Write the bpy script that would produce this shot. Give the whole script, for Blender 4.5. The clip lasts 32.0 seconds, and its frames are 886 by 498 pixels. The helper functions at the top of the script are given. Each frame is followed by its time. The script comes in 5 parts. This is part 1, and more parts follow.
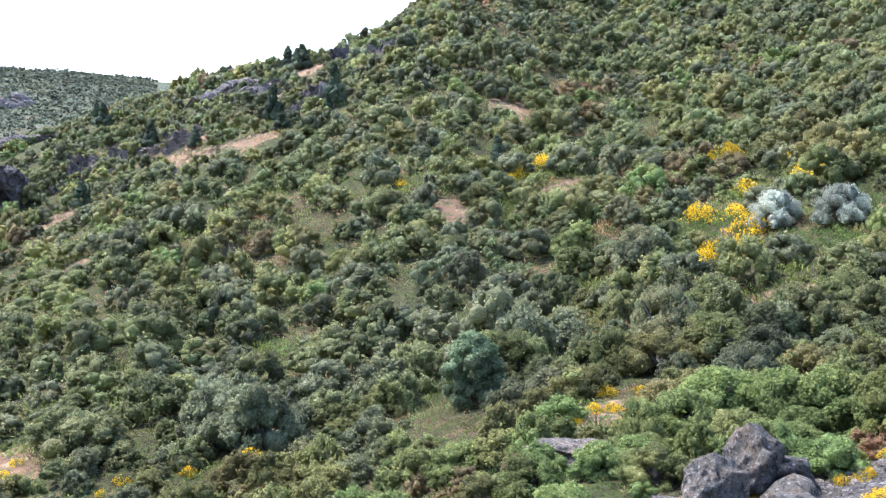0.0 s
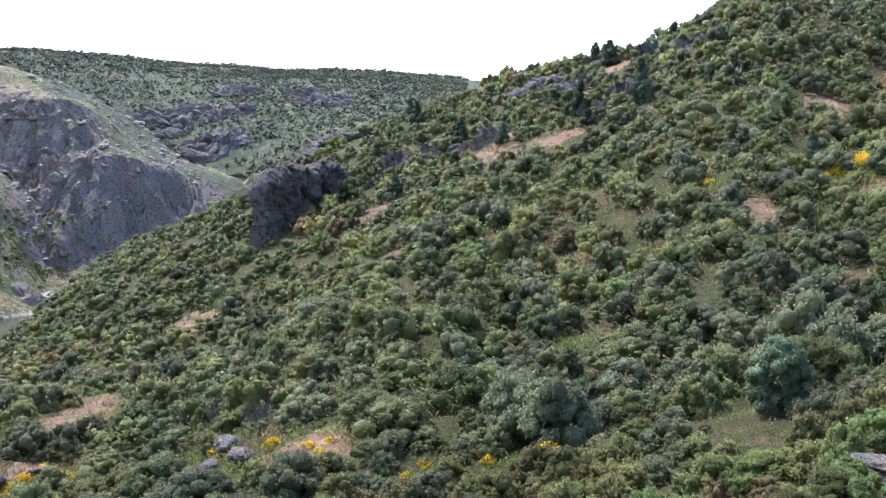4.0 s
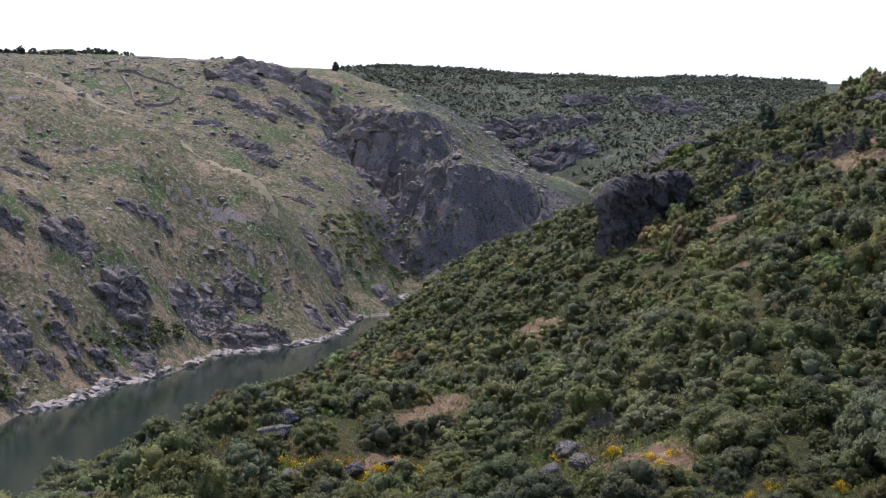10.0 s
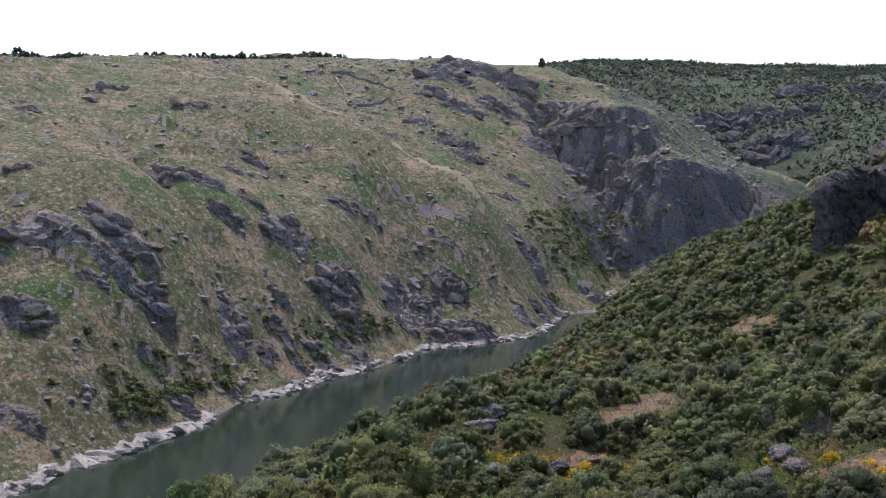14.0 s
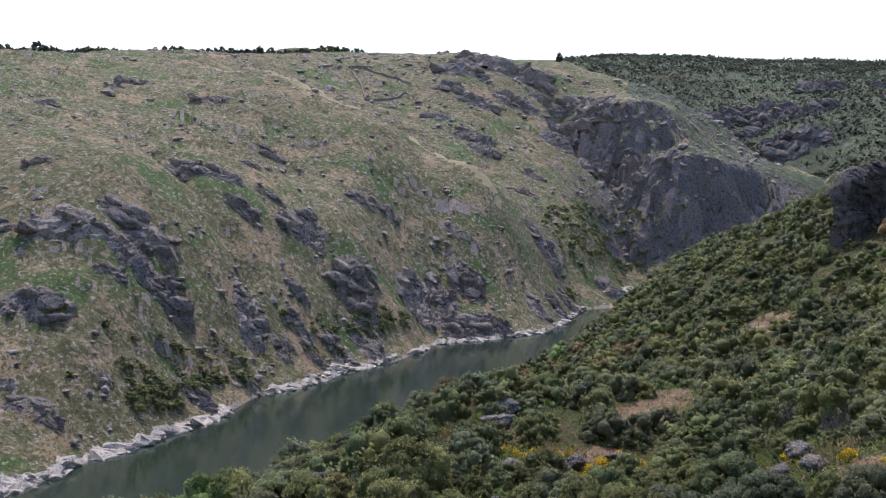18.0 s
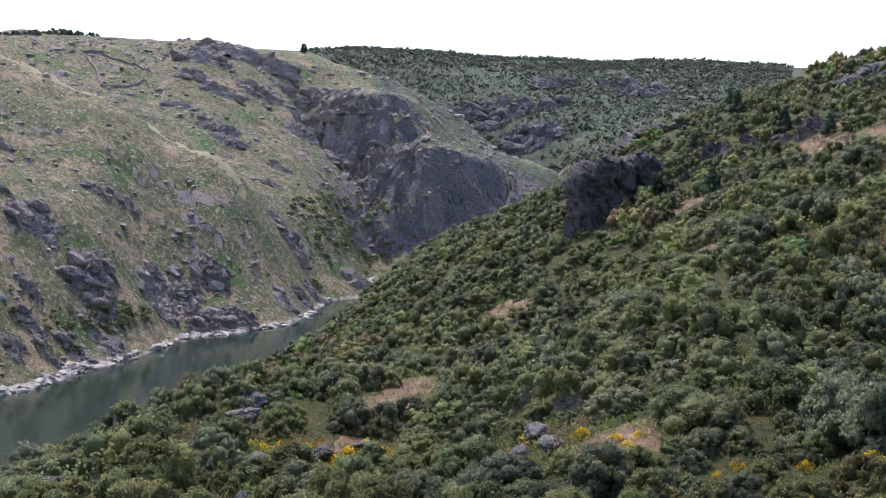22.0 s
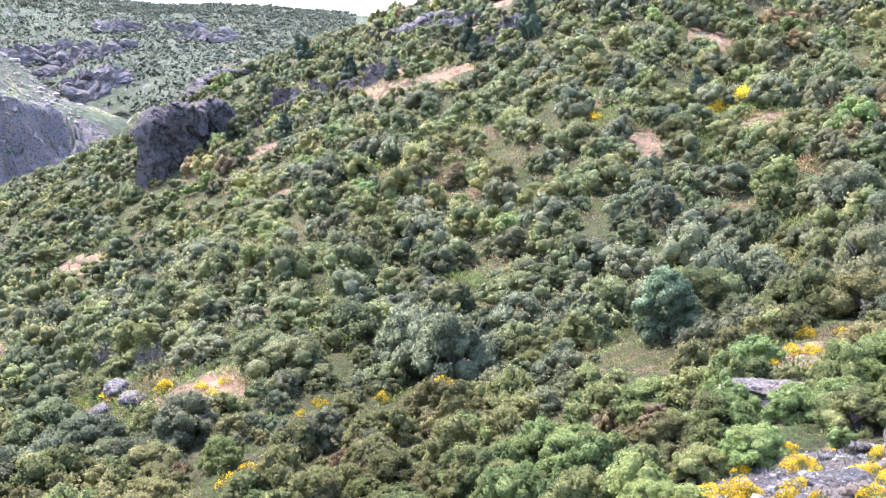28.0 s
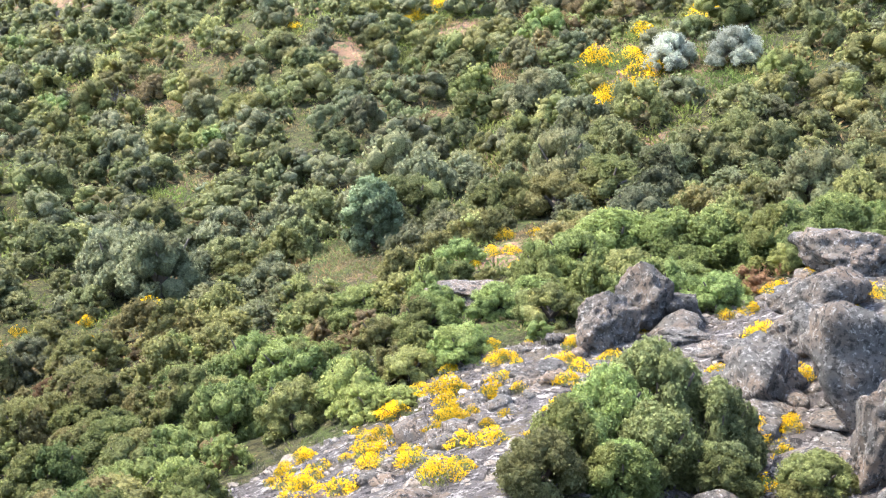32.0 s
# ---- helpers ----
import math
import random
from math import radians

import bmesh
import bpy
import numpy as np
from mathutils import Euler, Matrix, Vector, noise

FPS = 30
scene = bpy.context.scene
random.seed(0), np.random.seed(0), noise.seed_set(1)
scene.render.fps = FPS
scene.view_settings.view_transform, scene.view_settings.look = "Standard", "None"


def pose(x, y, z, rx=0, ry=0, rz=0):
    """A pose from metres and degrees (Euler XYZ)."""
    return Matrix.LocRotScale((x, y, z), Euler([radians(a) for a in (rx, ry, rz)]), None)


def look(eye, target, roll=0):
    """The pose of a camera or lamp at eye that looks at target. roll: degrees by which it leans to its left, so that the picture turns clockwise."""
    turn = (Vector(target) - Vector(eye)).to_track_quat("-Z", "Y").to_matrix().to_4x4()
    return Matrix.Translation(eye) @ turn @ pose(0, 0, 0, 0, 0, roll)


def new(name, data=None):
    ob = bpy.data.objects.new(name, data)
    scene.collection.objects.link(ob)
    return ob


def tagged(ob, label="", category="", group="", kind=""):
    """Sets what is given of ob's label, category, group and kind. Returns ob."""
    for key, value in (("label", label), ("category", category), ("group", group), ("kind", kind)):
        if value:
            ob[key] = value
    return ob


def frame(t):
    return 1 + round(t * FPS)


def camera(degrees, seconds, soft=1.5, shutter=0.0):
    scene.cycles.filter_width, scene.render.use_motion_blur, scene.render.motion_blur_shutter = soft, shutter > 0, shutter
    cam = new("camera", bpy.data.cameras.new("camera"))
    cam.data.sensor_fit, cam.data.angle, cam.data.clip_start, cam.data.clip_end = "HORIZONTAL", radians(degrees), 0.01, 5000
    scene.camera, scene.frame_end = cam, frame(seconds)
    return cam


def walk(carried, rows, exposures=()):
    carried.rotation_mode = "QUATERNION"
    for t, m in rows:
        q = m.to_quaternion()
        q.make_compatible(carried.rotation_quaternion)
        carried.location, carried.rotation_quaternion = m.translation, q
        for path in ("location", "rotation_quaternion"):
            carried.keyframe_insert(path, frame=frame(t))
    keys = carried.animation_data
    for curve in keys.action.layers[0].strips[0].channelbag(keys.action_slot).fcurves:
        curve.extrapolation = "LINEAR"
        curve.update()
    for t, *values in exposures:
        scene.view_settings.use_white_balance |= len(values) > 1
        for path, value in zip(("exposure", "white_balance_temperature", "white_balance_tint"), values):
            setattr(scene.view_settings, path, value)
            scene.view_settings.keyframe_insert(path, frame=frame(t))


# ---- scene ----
cam = camera(42.4, 32.0, soft=1.15)
EYE = 70.0
# seconds, yaw, pitch, roll of a camera that turns on the spot
ROWS = [
    (0.0, 0.00, -3.60, -0.00), (0.5, 1.47, -3.50, -0.18), (1.0, 3.20, -3.61, -0.33),
    (1.5, 4.98, -3.52, -0.43), (2.0, 7.30, -3.51, -0.64), (2.5, 8.68, -3.58, -0.94),
    (3.0, 10.66, -3.96, -0.83), (3.5, 12.51, -4.04, -0.91), (4.0, 15.15, -3.83, -0.47),
    (4.5, 17.05, -3.80, -0.63), (6.5, 23.55, -2.93, -0.07), (7.0, 24.78, -3.09, -0.03),
    (7.5, 26.21, -3.10, -0.28), (8.0, 27.77, -3.53, -0.03), (8.5, 29.71, -3.75, 0.19),
    (9.0, 30.66, -3.88, 0.12), (9.5, 31.86, -3.51, -0.41), (10.0, 32.34, -3.53, -0.41),
    (10.5, 33.09, -3.72, -0.50), (11.0, 34.48, -3.77, -0.49), (11.5, 35.57, -3.74, -0.42),
    (12.0, 37.02, -3.34, -0.52), (12.5, 37.92, -3.40, -0.72), (13.0, 39.21, -3.46, -0.42),
    (13.5, 41.23, -3.55, -0.18), (14.0, 42.63, -3.74, 0.17), (14.5, 44.13, -3.23, 0.13),
    (16.5, 45.92, -4.21, 0.26), (17.0, 44.95, -4.15, 0.33), (17.5, 44.14, -4.07, 0.21),
    (18.0, 43.48, -4.00, 0.02), (18.5, 43.66, -3.50, -0.12), (19.0, 42.98, -3.35, -0.15),
    (19.5, 41.31, -3.22, -0.52), (20.0, 38.89, -3.62, -0.60), (20.5, 36.31, -3.54, -0.84),
    (21.0, 34.88, -3.73, -0.59), (21.5, 32.84, -4.09, -0.40), (22.0, 30.79, -4.38, -0.49),
    (22.5, 28.79, -4.84, -0.25), (23.0, 27.02, -5.19, -0.17), (23.5, 25.27, -5.25, -0.13),
    (24.0, 23.75, -5.41, -0.08), (24.5, 21.93, -5.75, -0.28), (26.5, 15.28, -6.79, 0.05),
    (27.0, 13.65, -6.62, -0.08), (27.5, 11.31, -6.67, -0.01), (28.0, 9.66, -6.96, -0.04),
    (28.5, 7.55, -7.51, -0.11), (29.0, 6.46, -7.88, 0.24), (29.5, 4.95, -8.58, 0.20),
    (30.0, 3.47, -8.95, -0.27), (30.5, 1.27, -9.67, 0.22), (31.0, -0.81, -10.04, 0.19),
    (31.5, -2.93, -10.61, 0.22), (32.0, -5.12, -11.38, -0.02),
]
EXPOSURES = [(0.0, 2.2, 5700, 15), (4.0, 1.8, 5650, 18), (7.0, 1.12, 5900, 22), (9.0, 0.82, 5950, 23), (13.0, 0.8, 5900, 20), (20.0, 0.97, 5850, 18), (22.0, 1.18, 5750, 19), (23.0, 1.5, 5650, 20), (24.0, 1.9, 5600, 21), (27.0, 2.65, 5600, 25), (28.0, 2.75, 5700, 24), (30.0, 2.74, 5900, 20), (32.0, 2.66, 6350, 14)]
walk(cam, [(t, pose(0, 0, EYE, 90 + pitch, roll, yaw)) for t, yaw, pitch, roll in ROWS], EXPOSURES)

# ---- world and sun ----
SUN_AZ, SUN_EL = 57.0, 59.0
world = bpy.data.worlds.new("sky")
scene.world = world
world.use_nodes = True
wn = world.node_tree.nodes
sky = wn.new("ShaderNodeTexSky")
sky.sky_type = "NISHITA"
sky.sun_disc = False
sky.sun_elevation, sky.sun_rotation = radians(SUN_EL), radians(-SUN_AZ)
sky.air_density, sky.dust_density, sky.ozone_density = 1.0, 2.4, 1.0
wn["Background"].inputs["Strength"].default_value = 0.15
world.node_tree.links.new(sky.outputs[0], wn["Background"].inputs[0])
sun = new("sun", bpy.data.lights.new("sun", "SUN"))
sun.data.energy, sun.data.angle, sun.data.color = 2.1, radians(0.6), (1.0, 0.95, 0.86)
a, e = radians(SUN_AZ), radians(SUN_EL)
sun.matrix_world = look((-300 * math.sin(a) * math.cos(e), 300 * math.cos(a) * math.cos(e), 70 + 300 * math.sin(e)), (0, 0, 70))


# ---- materials ----
def material(name, rough=0.8, spec=0.3):
    m = bpy.data.materials.new(name)
    m.use_nodes = True
    b = m.node_tree.nodes["Principled BSDF"]
    b.inputs["Roughness"].default_value = rough
    b.inputs["Specular IOR Level"].default_value = spec
    return m, m.node_tree, b


def node(tree, kind, inputs=(), **props):
    n = tree.nodes.new(kind)
    for k, v in props.items():
        if k == "operation":
            n.operation = v
        elif k == "blend":
            n.blend_type = v
        elif k == "feature":
            n.feature = v
        elif k == "data_type":
            n.data_type = v
    for k, v in dict(inputs).items():
        if isinstance(v, bpy.types.NodeSocket):
            tree.links.new(v, n.inputs[k])
        else:
            n.inputs[k].default_value = v
    return n


def noise_at(tree, where, scale, detail=4.0, rough=0.55, warp=0.0):
    n = node(tree, "ShaderNodeTexNoise", {"Vector": where, "Scale": scale, "Detail": detail, "Roughness": rough, "Distortion": warp})
    return n.outputs["Fac"]


def band(tree, value, lo, hi):
    n = node(tree, "ShaderNodeMapRange", {"Value": value, "From Min": lo, "From Max": hi})
    return n.outputs["Result"]


def blend(tree, fac, one, two, mode="MIX"):
    n = tree.nodes.new("ShaderNodeMix")
    n.data_type, n.blend_type = "RGBA", mode
    for k, v in ((0, fac), (6, one), (7, two)):
        if isinstance(v, bpy.types.NodeSocket):
            tree.links.new(v, n.inputs[k])
        elif k == 0:
            n.inputs[k].default_value = v
        else:
            n.inputs[k].default_value = (*v, 1.0)
    return n.outputs[2]


def bump(tree, bsdf, height, strength, distance):
    n = node(tree, "ShaderNodeBump", {"Height": height, "Strength": strength, "Distance": distance})
    tree.links.new(n.outputs[0], bsdf.inputs["Normal"])


def place_of(tree):
    return node(tree, "ShaderNodeNewGeometry").outputs["Position"]


def math_node(tree, op, one, two):
    return node(tree, "ShaderNodeMath", {0: one, 1: two}, operation=op).outputs[0]


def leaf_material(name, dark, light, third, patch=0.21, glow=0.42, rough=0.6, grain=8.0, hue=0.045, soft=0.97):
    """Leaves: each leaf, each plant and each patch of plants has its own shade."""
    m, tr, b = material(name, rough, 0.10)
    geo = node(tr, "ShaderNodeNewGeometry")
    info = node(tr, "ShaderNodeObjectInfo")
    c = blend(tr, geo.outputs["Random Per Island"], dark, light)
    v = node(tr, "ShaderNodeTexVoronoi", {"Vector": geo.outputs["Position"], "Scale": patch})
    sep = node(tr, "ShaderNodeSeparateColor", {"Color": v.outputs["Color"]})
    c = blend(tr, band(tr, sep.outputs[0], 0.45, 1.0), c, third)
    val = math_node(tr, "ADD", math_node(tr, "MULTIPLY", sep.outputs[1], 0.75), math_node(tr, "MULTIPLY", info.outputs["Random"], 0.35))
    hsv = node(tr, "ShaderNodeHueSaturation", {"Color": c, "Saturation": soft, "Value": math_node(tr, "ADD", val, 0.52), "Hue": math_node(tr, "ADD", math_node(tr, "MULTIPLY", sep.outputs[2], hue), 0.5 - 0.6 * hue)})
    fine = noise_at(tr, geo.outputs["Position"], grain, 3, 0.7)
    # dark gaps between light leaves, painted into the colour by noise
    shade = blend(tr, band(tr, fine, 0.40, 0.60), tuple(0.66 for q in dark), tuple(1.25 for q in dark))
    hsv = node(tr, "ShaderNodeMix", {0: 1.0, 6: hsv.outputs[0], 7: shade}, data_type="RGBA", blend="MULTIPLY")
    hsv_out = hsv.outputs[2]
    tr.links.new(hsv_out, b.inputs["Base Color"])
    clump = noise_at(tr, geo.outputs["Position"], 0.55 * grain, 5, 0.75)
    bump(tr, b, math_node(tr, "ADD", clump, math_node(tr, "MULTIPLY", fine, 0.5)), 1.0, 3.6 / grain)
    t = node(tr, "ShaderNodeBsdfTranslucent", {"Color": hsv_out})
    mix = node(tr, "ShaderNodeMixShader", {0: glow, 1: b.outputs[0], 2: t.outputs[0]})
    tr.links.new(mix.outputs[0], tr.nodes["Material Output"].inputs["Surface"])
    return m


def rock_material(name, grey, brown, lichen, scale=1.0, amount=0.5, relief=1.0):
    """Granite: grey stone with brown weathering, pale lichen, dark streaks and fine relief."""
    m, tr, b = material(name, 0.9, 0.2)
    p = place_of(tr)
    info = node(tr, "ShaderNodeObjectInfo")
    c = blend(tr, band(tr, noise_at(tr, p, 0.35 * scale, 6, 0.65), 0.42, 0.64), grey, brown)
    c = blend(tr, band(tr, noise_at(tr, p, 3.2 * scale, 9, 0.78), 0.60 - 0.08 * amount, 0.645 - 0.08 * amount), c, lichen)
    dark = band(tr, noise_at(tr, p, 2.6 * scale, 10, 0.78, 0.15), 0.42, 0.50)
    c = blend(tr, dark, tuple(0.34 * g for g in grey), c)
    hsv = node(tr, "ShaderNodeHueSaturation", {"Color": c, "Value": math_node(tr, "ADD", math_node(tr, "MULTIPLY", info.outputs["Random"], 0.5), 0.75)})
    tr.links.new(hsv.outputs[0], b.inputs["Base Color"])
    speck = noise_at(tr, p, 14.0 * scale, 4, 0.7)
    h = math_node(tr, "ADD", noise_at(tr, p, 1.6 * scale, 12, 0.78, 0.1), math_node(tr, "MULTIPLY", speck, 0.12))
    bump(tr, b, h, relief, 0.55 / scale)
    return m


OAK = leaf_material("oak_leaves", (0.128, 0.146, 0.060), (0.268, 0.292, 0.126), (0.262, 0.272, 0.092))
OAK_GREY = leaf_material("grey_oak_leaves", (0.130, 0.144, 0.076), (0.270, 0.290, 0.158), (0.232, 0.240, 0.108))
SCRUB = leaf_material("olive_scrub", (0.178, 0.194, 0.064), (0.345, 0.362, 0.128), (0.325, 0.300, 0.106))
FRESH = leaf_material("fresh_green_leaves", (0.150, 0.200, 0.062), (0.300, 0.362, 0.118), (0.275, 0.318, 0.098))
DRY = leaf_material("dry_brown_leaves", (0.177, 0.145, 0.072), (0.310, 0.253, 0.118), (0.287, 0.189, 0.081))
JUNIPER = leaf_material("juniper_needles", (0.055, 0.078, 0.044), (0.115, 0.145, 0.078), (0.090, 0.118, 0.060), glow=0.15)
BLUEGREEN = leaf_material("blue_green_leaves", (0.185, 0.245, 0.120), (0.320, 0.395, 0.215), (0.260, 0.320, 0.160))
PALE = leaf_material("pale_silver_leaves", (0.380, 0.415, 0.310), (0.560, 0.590, 0.470), (0.470, 0.500, 0.370))
BROOM = leaf_material("broom_shoots", (0.110, 0.155, 0.036), (0.210, 0.265, 0.070), (0.205, 0.205, 0.060))
YELLOW = leaf_material("broom_flowers", (0.720, 0.440, 0.010), (0.900, 0.630, 0.030), (0.850, 0.550, 0.015), glow=0.3, grain=20.0, hue=0.0, soft=1.0)
TWIG = leaf_material("bare_twigs", (0.130, 0.115, 0.095), (0.220, 0.200, 0.170), (0.160, 0.140, 0.110), glow=0.0)
# bluer than the near oaks: distance haze is put into the colours
FARLEAF = leaf_material("hazed_scrub_leaves", (0.098, 0.118, 0.078), (0.180, 0.205, 0.135), (0.185, 0.195, 0.110), patch=0.08, grain=1.6)
GRANITE = rock_material("granite", (0.112, 0.108, 0.097), (0.185, 0.138, 0.098), (0.330, 0.316, 0.286), 1.9, 0.65)
FAR_ROCK = rock_material("far_bank_rock", (0.240, 0.208, 0.184), (0.330, 0.250, 0.178), (0.420, 0.370, 0.320), 0.55, 0.35)
# blue raised a little, which puts some distance haze into the stone's colour
CRAG = rock_material("crag_rock", (0.160, 0.143, 0.137), (0.200, 0.158, 0.125), (0.240, 0.220, 0.200), 0.30, 0.1)
SHORE = rock_material("bleached_shore_rock", (0.480, 0.425, 0.360), (0.540, 0.450, 0.350), (0.700, 0.650, 0.580), 0.8, 0.6)

BARK, tr, b = material("bark", 0.9)
p = place_of(tr)
tr.links.new(blend(tr, noise_at(tr, p, 6.0, 6), (0.07, 0.055, 0.04), (0.17, 0.145, 0.12)), b.inputs["Base Color"])
bump(tr, b, noise_at(tr, p, 14.0, 5), 0.6, 0.03)


def near_ground():
    """Floor of the scrub: leaf litter, low heath and tufts of grass."""
    m, tr, b = material("scrub_floor", 0.95, 0.1)
    p = place_of(tr)
    c = blend(tr, band(tr, noise_at(tr, p, 1.4, 9, 0.78), 0.38, 0.62), (0.028, 0.030, 0.014), (0.120, 0.112, 0.050))
    c = blend(tr, band(tr, noise_at(tr, p, 0.16, 8, 0.75), 0.52, 0.60), c, (0.175, 0.118, 0.066))
    c = blend(tr, band(tr, noise_at(tr, p, 0.6, 9, 0.78), 0.50, 0.56), c, (0.072, 0.094, 0.028))
    c = blend(tr, band(tr, noise_at(tr, p, 3.5, 6, 0.8), 0.50, 0.42), c, (0.022, 0.024, 0.012))
    tr.links.new(c, b.inputs["Base Color"])
    bump(tr, b, noise_at(tr, p, 2.2, 10, 0.75), 1.0, 0.5)
    return m


def far_ground():
    """Dry summer pasture: olive grass, straw and russet patches, green seams and scattered stone."""
    m, tr, b = material("dry_pasture", 0.95, 0.1)
    p = place_of(tr)
    c = blend(tr, band(tr, noise_at(tr, p, 0.30, 10, 0.82), 0.42, 0.57), (0.088, 0.086, 0.038), (0.205, 0.180, 0.096))
    c = blend(tr, band(tr, noise_at(tr, p, 0.060, 10, 0.80, 0.3), 0.525, 0.58), c, (0.320, 0.228, 0.132))
    c = blend(tr, band(tr, noise_at(tr, p, 0.032, 10, 0.74, 0.4), 0.480, 0.430), c, (0.080, 0.120, 0.036))
    c = blend(tr, band(tr, noise_at(tr, p, 0.9, 8, 0.80), 0.51, 0.58), c, (0.056, 0.058, 0.028))
    c = blend(tr, band(tr, noise_at(tr, p, 0.60, 10, 0.84, 0.2), 0.55, 0.58), c, (0.400, 0.350, 0.300))
    tr.links.new(c, b.inputs["Base Color"])
    bump(tr, b, noise_at(tr, p, 0.45, 12, 0.82), 1.0, 1.3)
    return m


def back_ground():
    """Scrub-covered slope far off, with grass and stone between; distance haze is put into its cool colours."""
    m, tr, b = material("hazed_scrub_slope", 0.95, 0.1)
    p = place_of(tr)
    c = blend(tr, band(tr, noise_at(tr, p, 0.10, 10, 0.78), 0.42, 0.60), (0.060, 0.076, 0.046), (0.135, 0.148, 0.088))
    c = blend(tr, band(tr, noise_at(tr, p, 0.016, 8, 0.70), 0.57, 0.64), c, (0.135, 0.120, 0.075))
    c = blend(tr, band(tr, noise_at(tr, p, 0.06, 9, 0.75), 0.58, 0.62), c, (0.170, 0.152, 0.142))
    tr.links.new(c, b.inputs["Base Color"])
    bump(tr, b, noise_at(tr, p, 0.15, 10, 0.8), 1.0, 4.0)
    return m


def slab_ground():
    """Bare granite pavement: lilac-grey stone with white flecks, dark lichen, cracks and pockets of dry grass."""
    m, tr, b = material("granite_pavement", 0.9, 0.2)
    p = place_of(tr)
    c = blend(tr, noise_at(tr, p, 2.2, 9, 0.75), (0.060, 0.052, 0.048), (0.245, 0.218, 0.200))
    c = blend(tr, band(tr, noise_at(tr, p, 1.7, 10, 0.80, 0.3), 0.53, 0.57), c, (0.520, 0.488, 0.440))
    c = blend(tr, band(tr, noise_at(tr, p, 2.6, 10, 0.80, 0.6), 0.475, 0.44), c, (0.034, 0.031, 0.028))
    c = blend(tr, band(tr, noise_at(tr, p, 0.7, 8, 0.7), 0.54, 0.60), c, (0.150, 0.120, 0.080))
    tr.links.new(c, b.inputs["Base Color"])
    bump(tr, b, noise_at(tr, p, 2.2, 12, 0.82), 1.0, 0.55)
    return m


def clearing_ground():
    """Trodden reddish earth with straw and a little green."""
    m, tr, b = material("clearing_earth", 0.95, 0.1)
    p = place_of(tr)
    c = blend(tr, noise_at(tr, p, 1.6, 9, 0.75), (0.105, 0.064, 0.040), (0.300, 0.185, 0.115))
    c = blend(tr, band(tr, noise_at(tr, p, 0.35, 8, 0.7), 0.54, 0.60), c, (0.290, 0.215, 0.120))
    c = blend(tr, band(tr, noise_at(tr, p, 0.9, 8, 0.75), 0.53, 0.58), c, (0.085, 0.098, 0.042))
    tr.links.new(c, b.inputs["Base Color"])
    bump(tr, b, noise_at(tr, p, 3.0, 10, 0.75), 1.0, 0.25)
    return m


def crest_ground():
    """Bleached straw and bare earth along the crest of the grass shoulder."""
    m, tr, b = material("bleached_crest", 0.95, 0.1)
    p = place_of(tr)
    c = blend(tr, noise_at(tr, p, 0.5, 9, 0.75), (0.190, 0.160, 0.088), (0.370, 0.312, 0.186))
    tr.links.new(c, b.inputs["Base Color"])
    bump(tr, b, noise_at(tr, p, 0.8, 10, 0.8), 1.0, 0.6)
    return m


GROUNDS = [near_ground(), far_ground(), back_ground(), CRAG, slab_ground(), clearing_ground(), FAR_ROCK, crest_ground()]

WATER, tr, b = material("river_water", 0.07, 0.5)
p = place_of(tr)
tr.links.new(blend(tr, noise_at(tr, p, 0.012, 3), (0.018, 0.027, 0.019), (0.026, 0.036, 0.025)), b.inputs["Base Color"])
bump(tr, b, math_node(tr, "ADD", noise_at(tr, p, 0.8, 4), math_node(tr, "MULTIPLY", noise_at(tr, p, 0.07, 3), 2.0)), 0.08, 0.3)


# ---- landform ----
# Heights of the plan's main lines, as bearing (degrees to the left of ahead), distance and height.
VIEWPOINT = [(-32, 3, 68.2), (20, 3, 68.2), (75, 3, 68.2), (-32, 10, 63.6), (-8, 10, 63.2), (20, 10, 63.0), (48, 10, 63.2), (75, 10, 63.5),
             (-32, 20, 61.0), (-10, 20, 60.2), (15, 20, 58.4), (40, 20, 58.5), (75, 22, 57.5)]
FOREGROUND = [(-23, 29, 58.4), (-30, 45, 61), (-8.6, 31, 58.5), (3.4, 31, 56.4), (14.6, 36, 54.2), (9, 42, 53.7), (-15.2, 42, 58.7), (-24.6, 45, 60.6),
              (-19.7, 54, 58.0), (-6.5, 52, 57.2), (-1.5, 75, 55), (-14, 95, 62), (-19.3, 100, 65), (4.6, 50, 53.5), (-24.7, 80, 59.6), (-30, 80, 60.5),
              (36, 42, 52), (55, 45, 52.5), (75, 45, 52.5)]
HILLSIDE = [(1, 140, 69), (-2.7, 150, 70.8), (-12.9, 150, 74.2), (-19.9, 140, 75.9), (-30, 140, 78), (-19.3, 215, 96.1), (-30, 215, 99), (-8.8, 230, 95.2),
            (-0.4, 245, 107.5), (2.4, 242, 100.5), (5.2, 235, 92), (8.8, 265, 93.3), (12.2, 290, 91.9), (10.7, 195, 74.6), (18.8, 150, 57.6), (21.4, 112, 51.6), (10.8, 100, 53),
            (8, 130, 58.8), (21.5, 72, 49.2), (8.1, 55, 52.6), (16.1, 195, 64.2), (-6.1, 110, 60.1), (5.3, 72, 52.2)]
CREST_BACK = [(-30, 330, 128), (-19, 330, 126), (-9, 310, 121), (-30, 600, 135), (-10, 600, 132), (-0.4, 330, 106), (5.2, 320, 93), (8.8, 340, 87),
              (12.2, 380, 82), (17, 390, 76), (20, 390, 66), (0, 700, 95), (10, 700, 80), (16, 700, 70)]
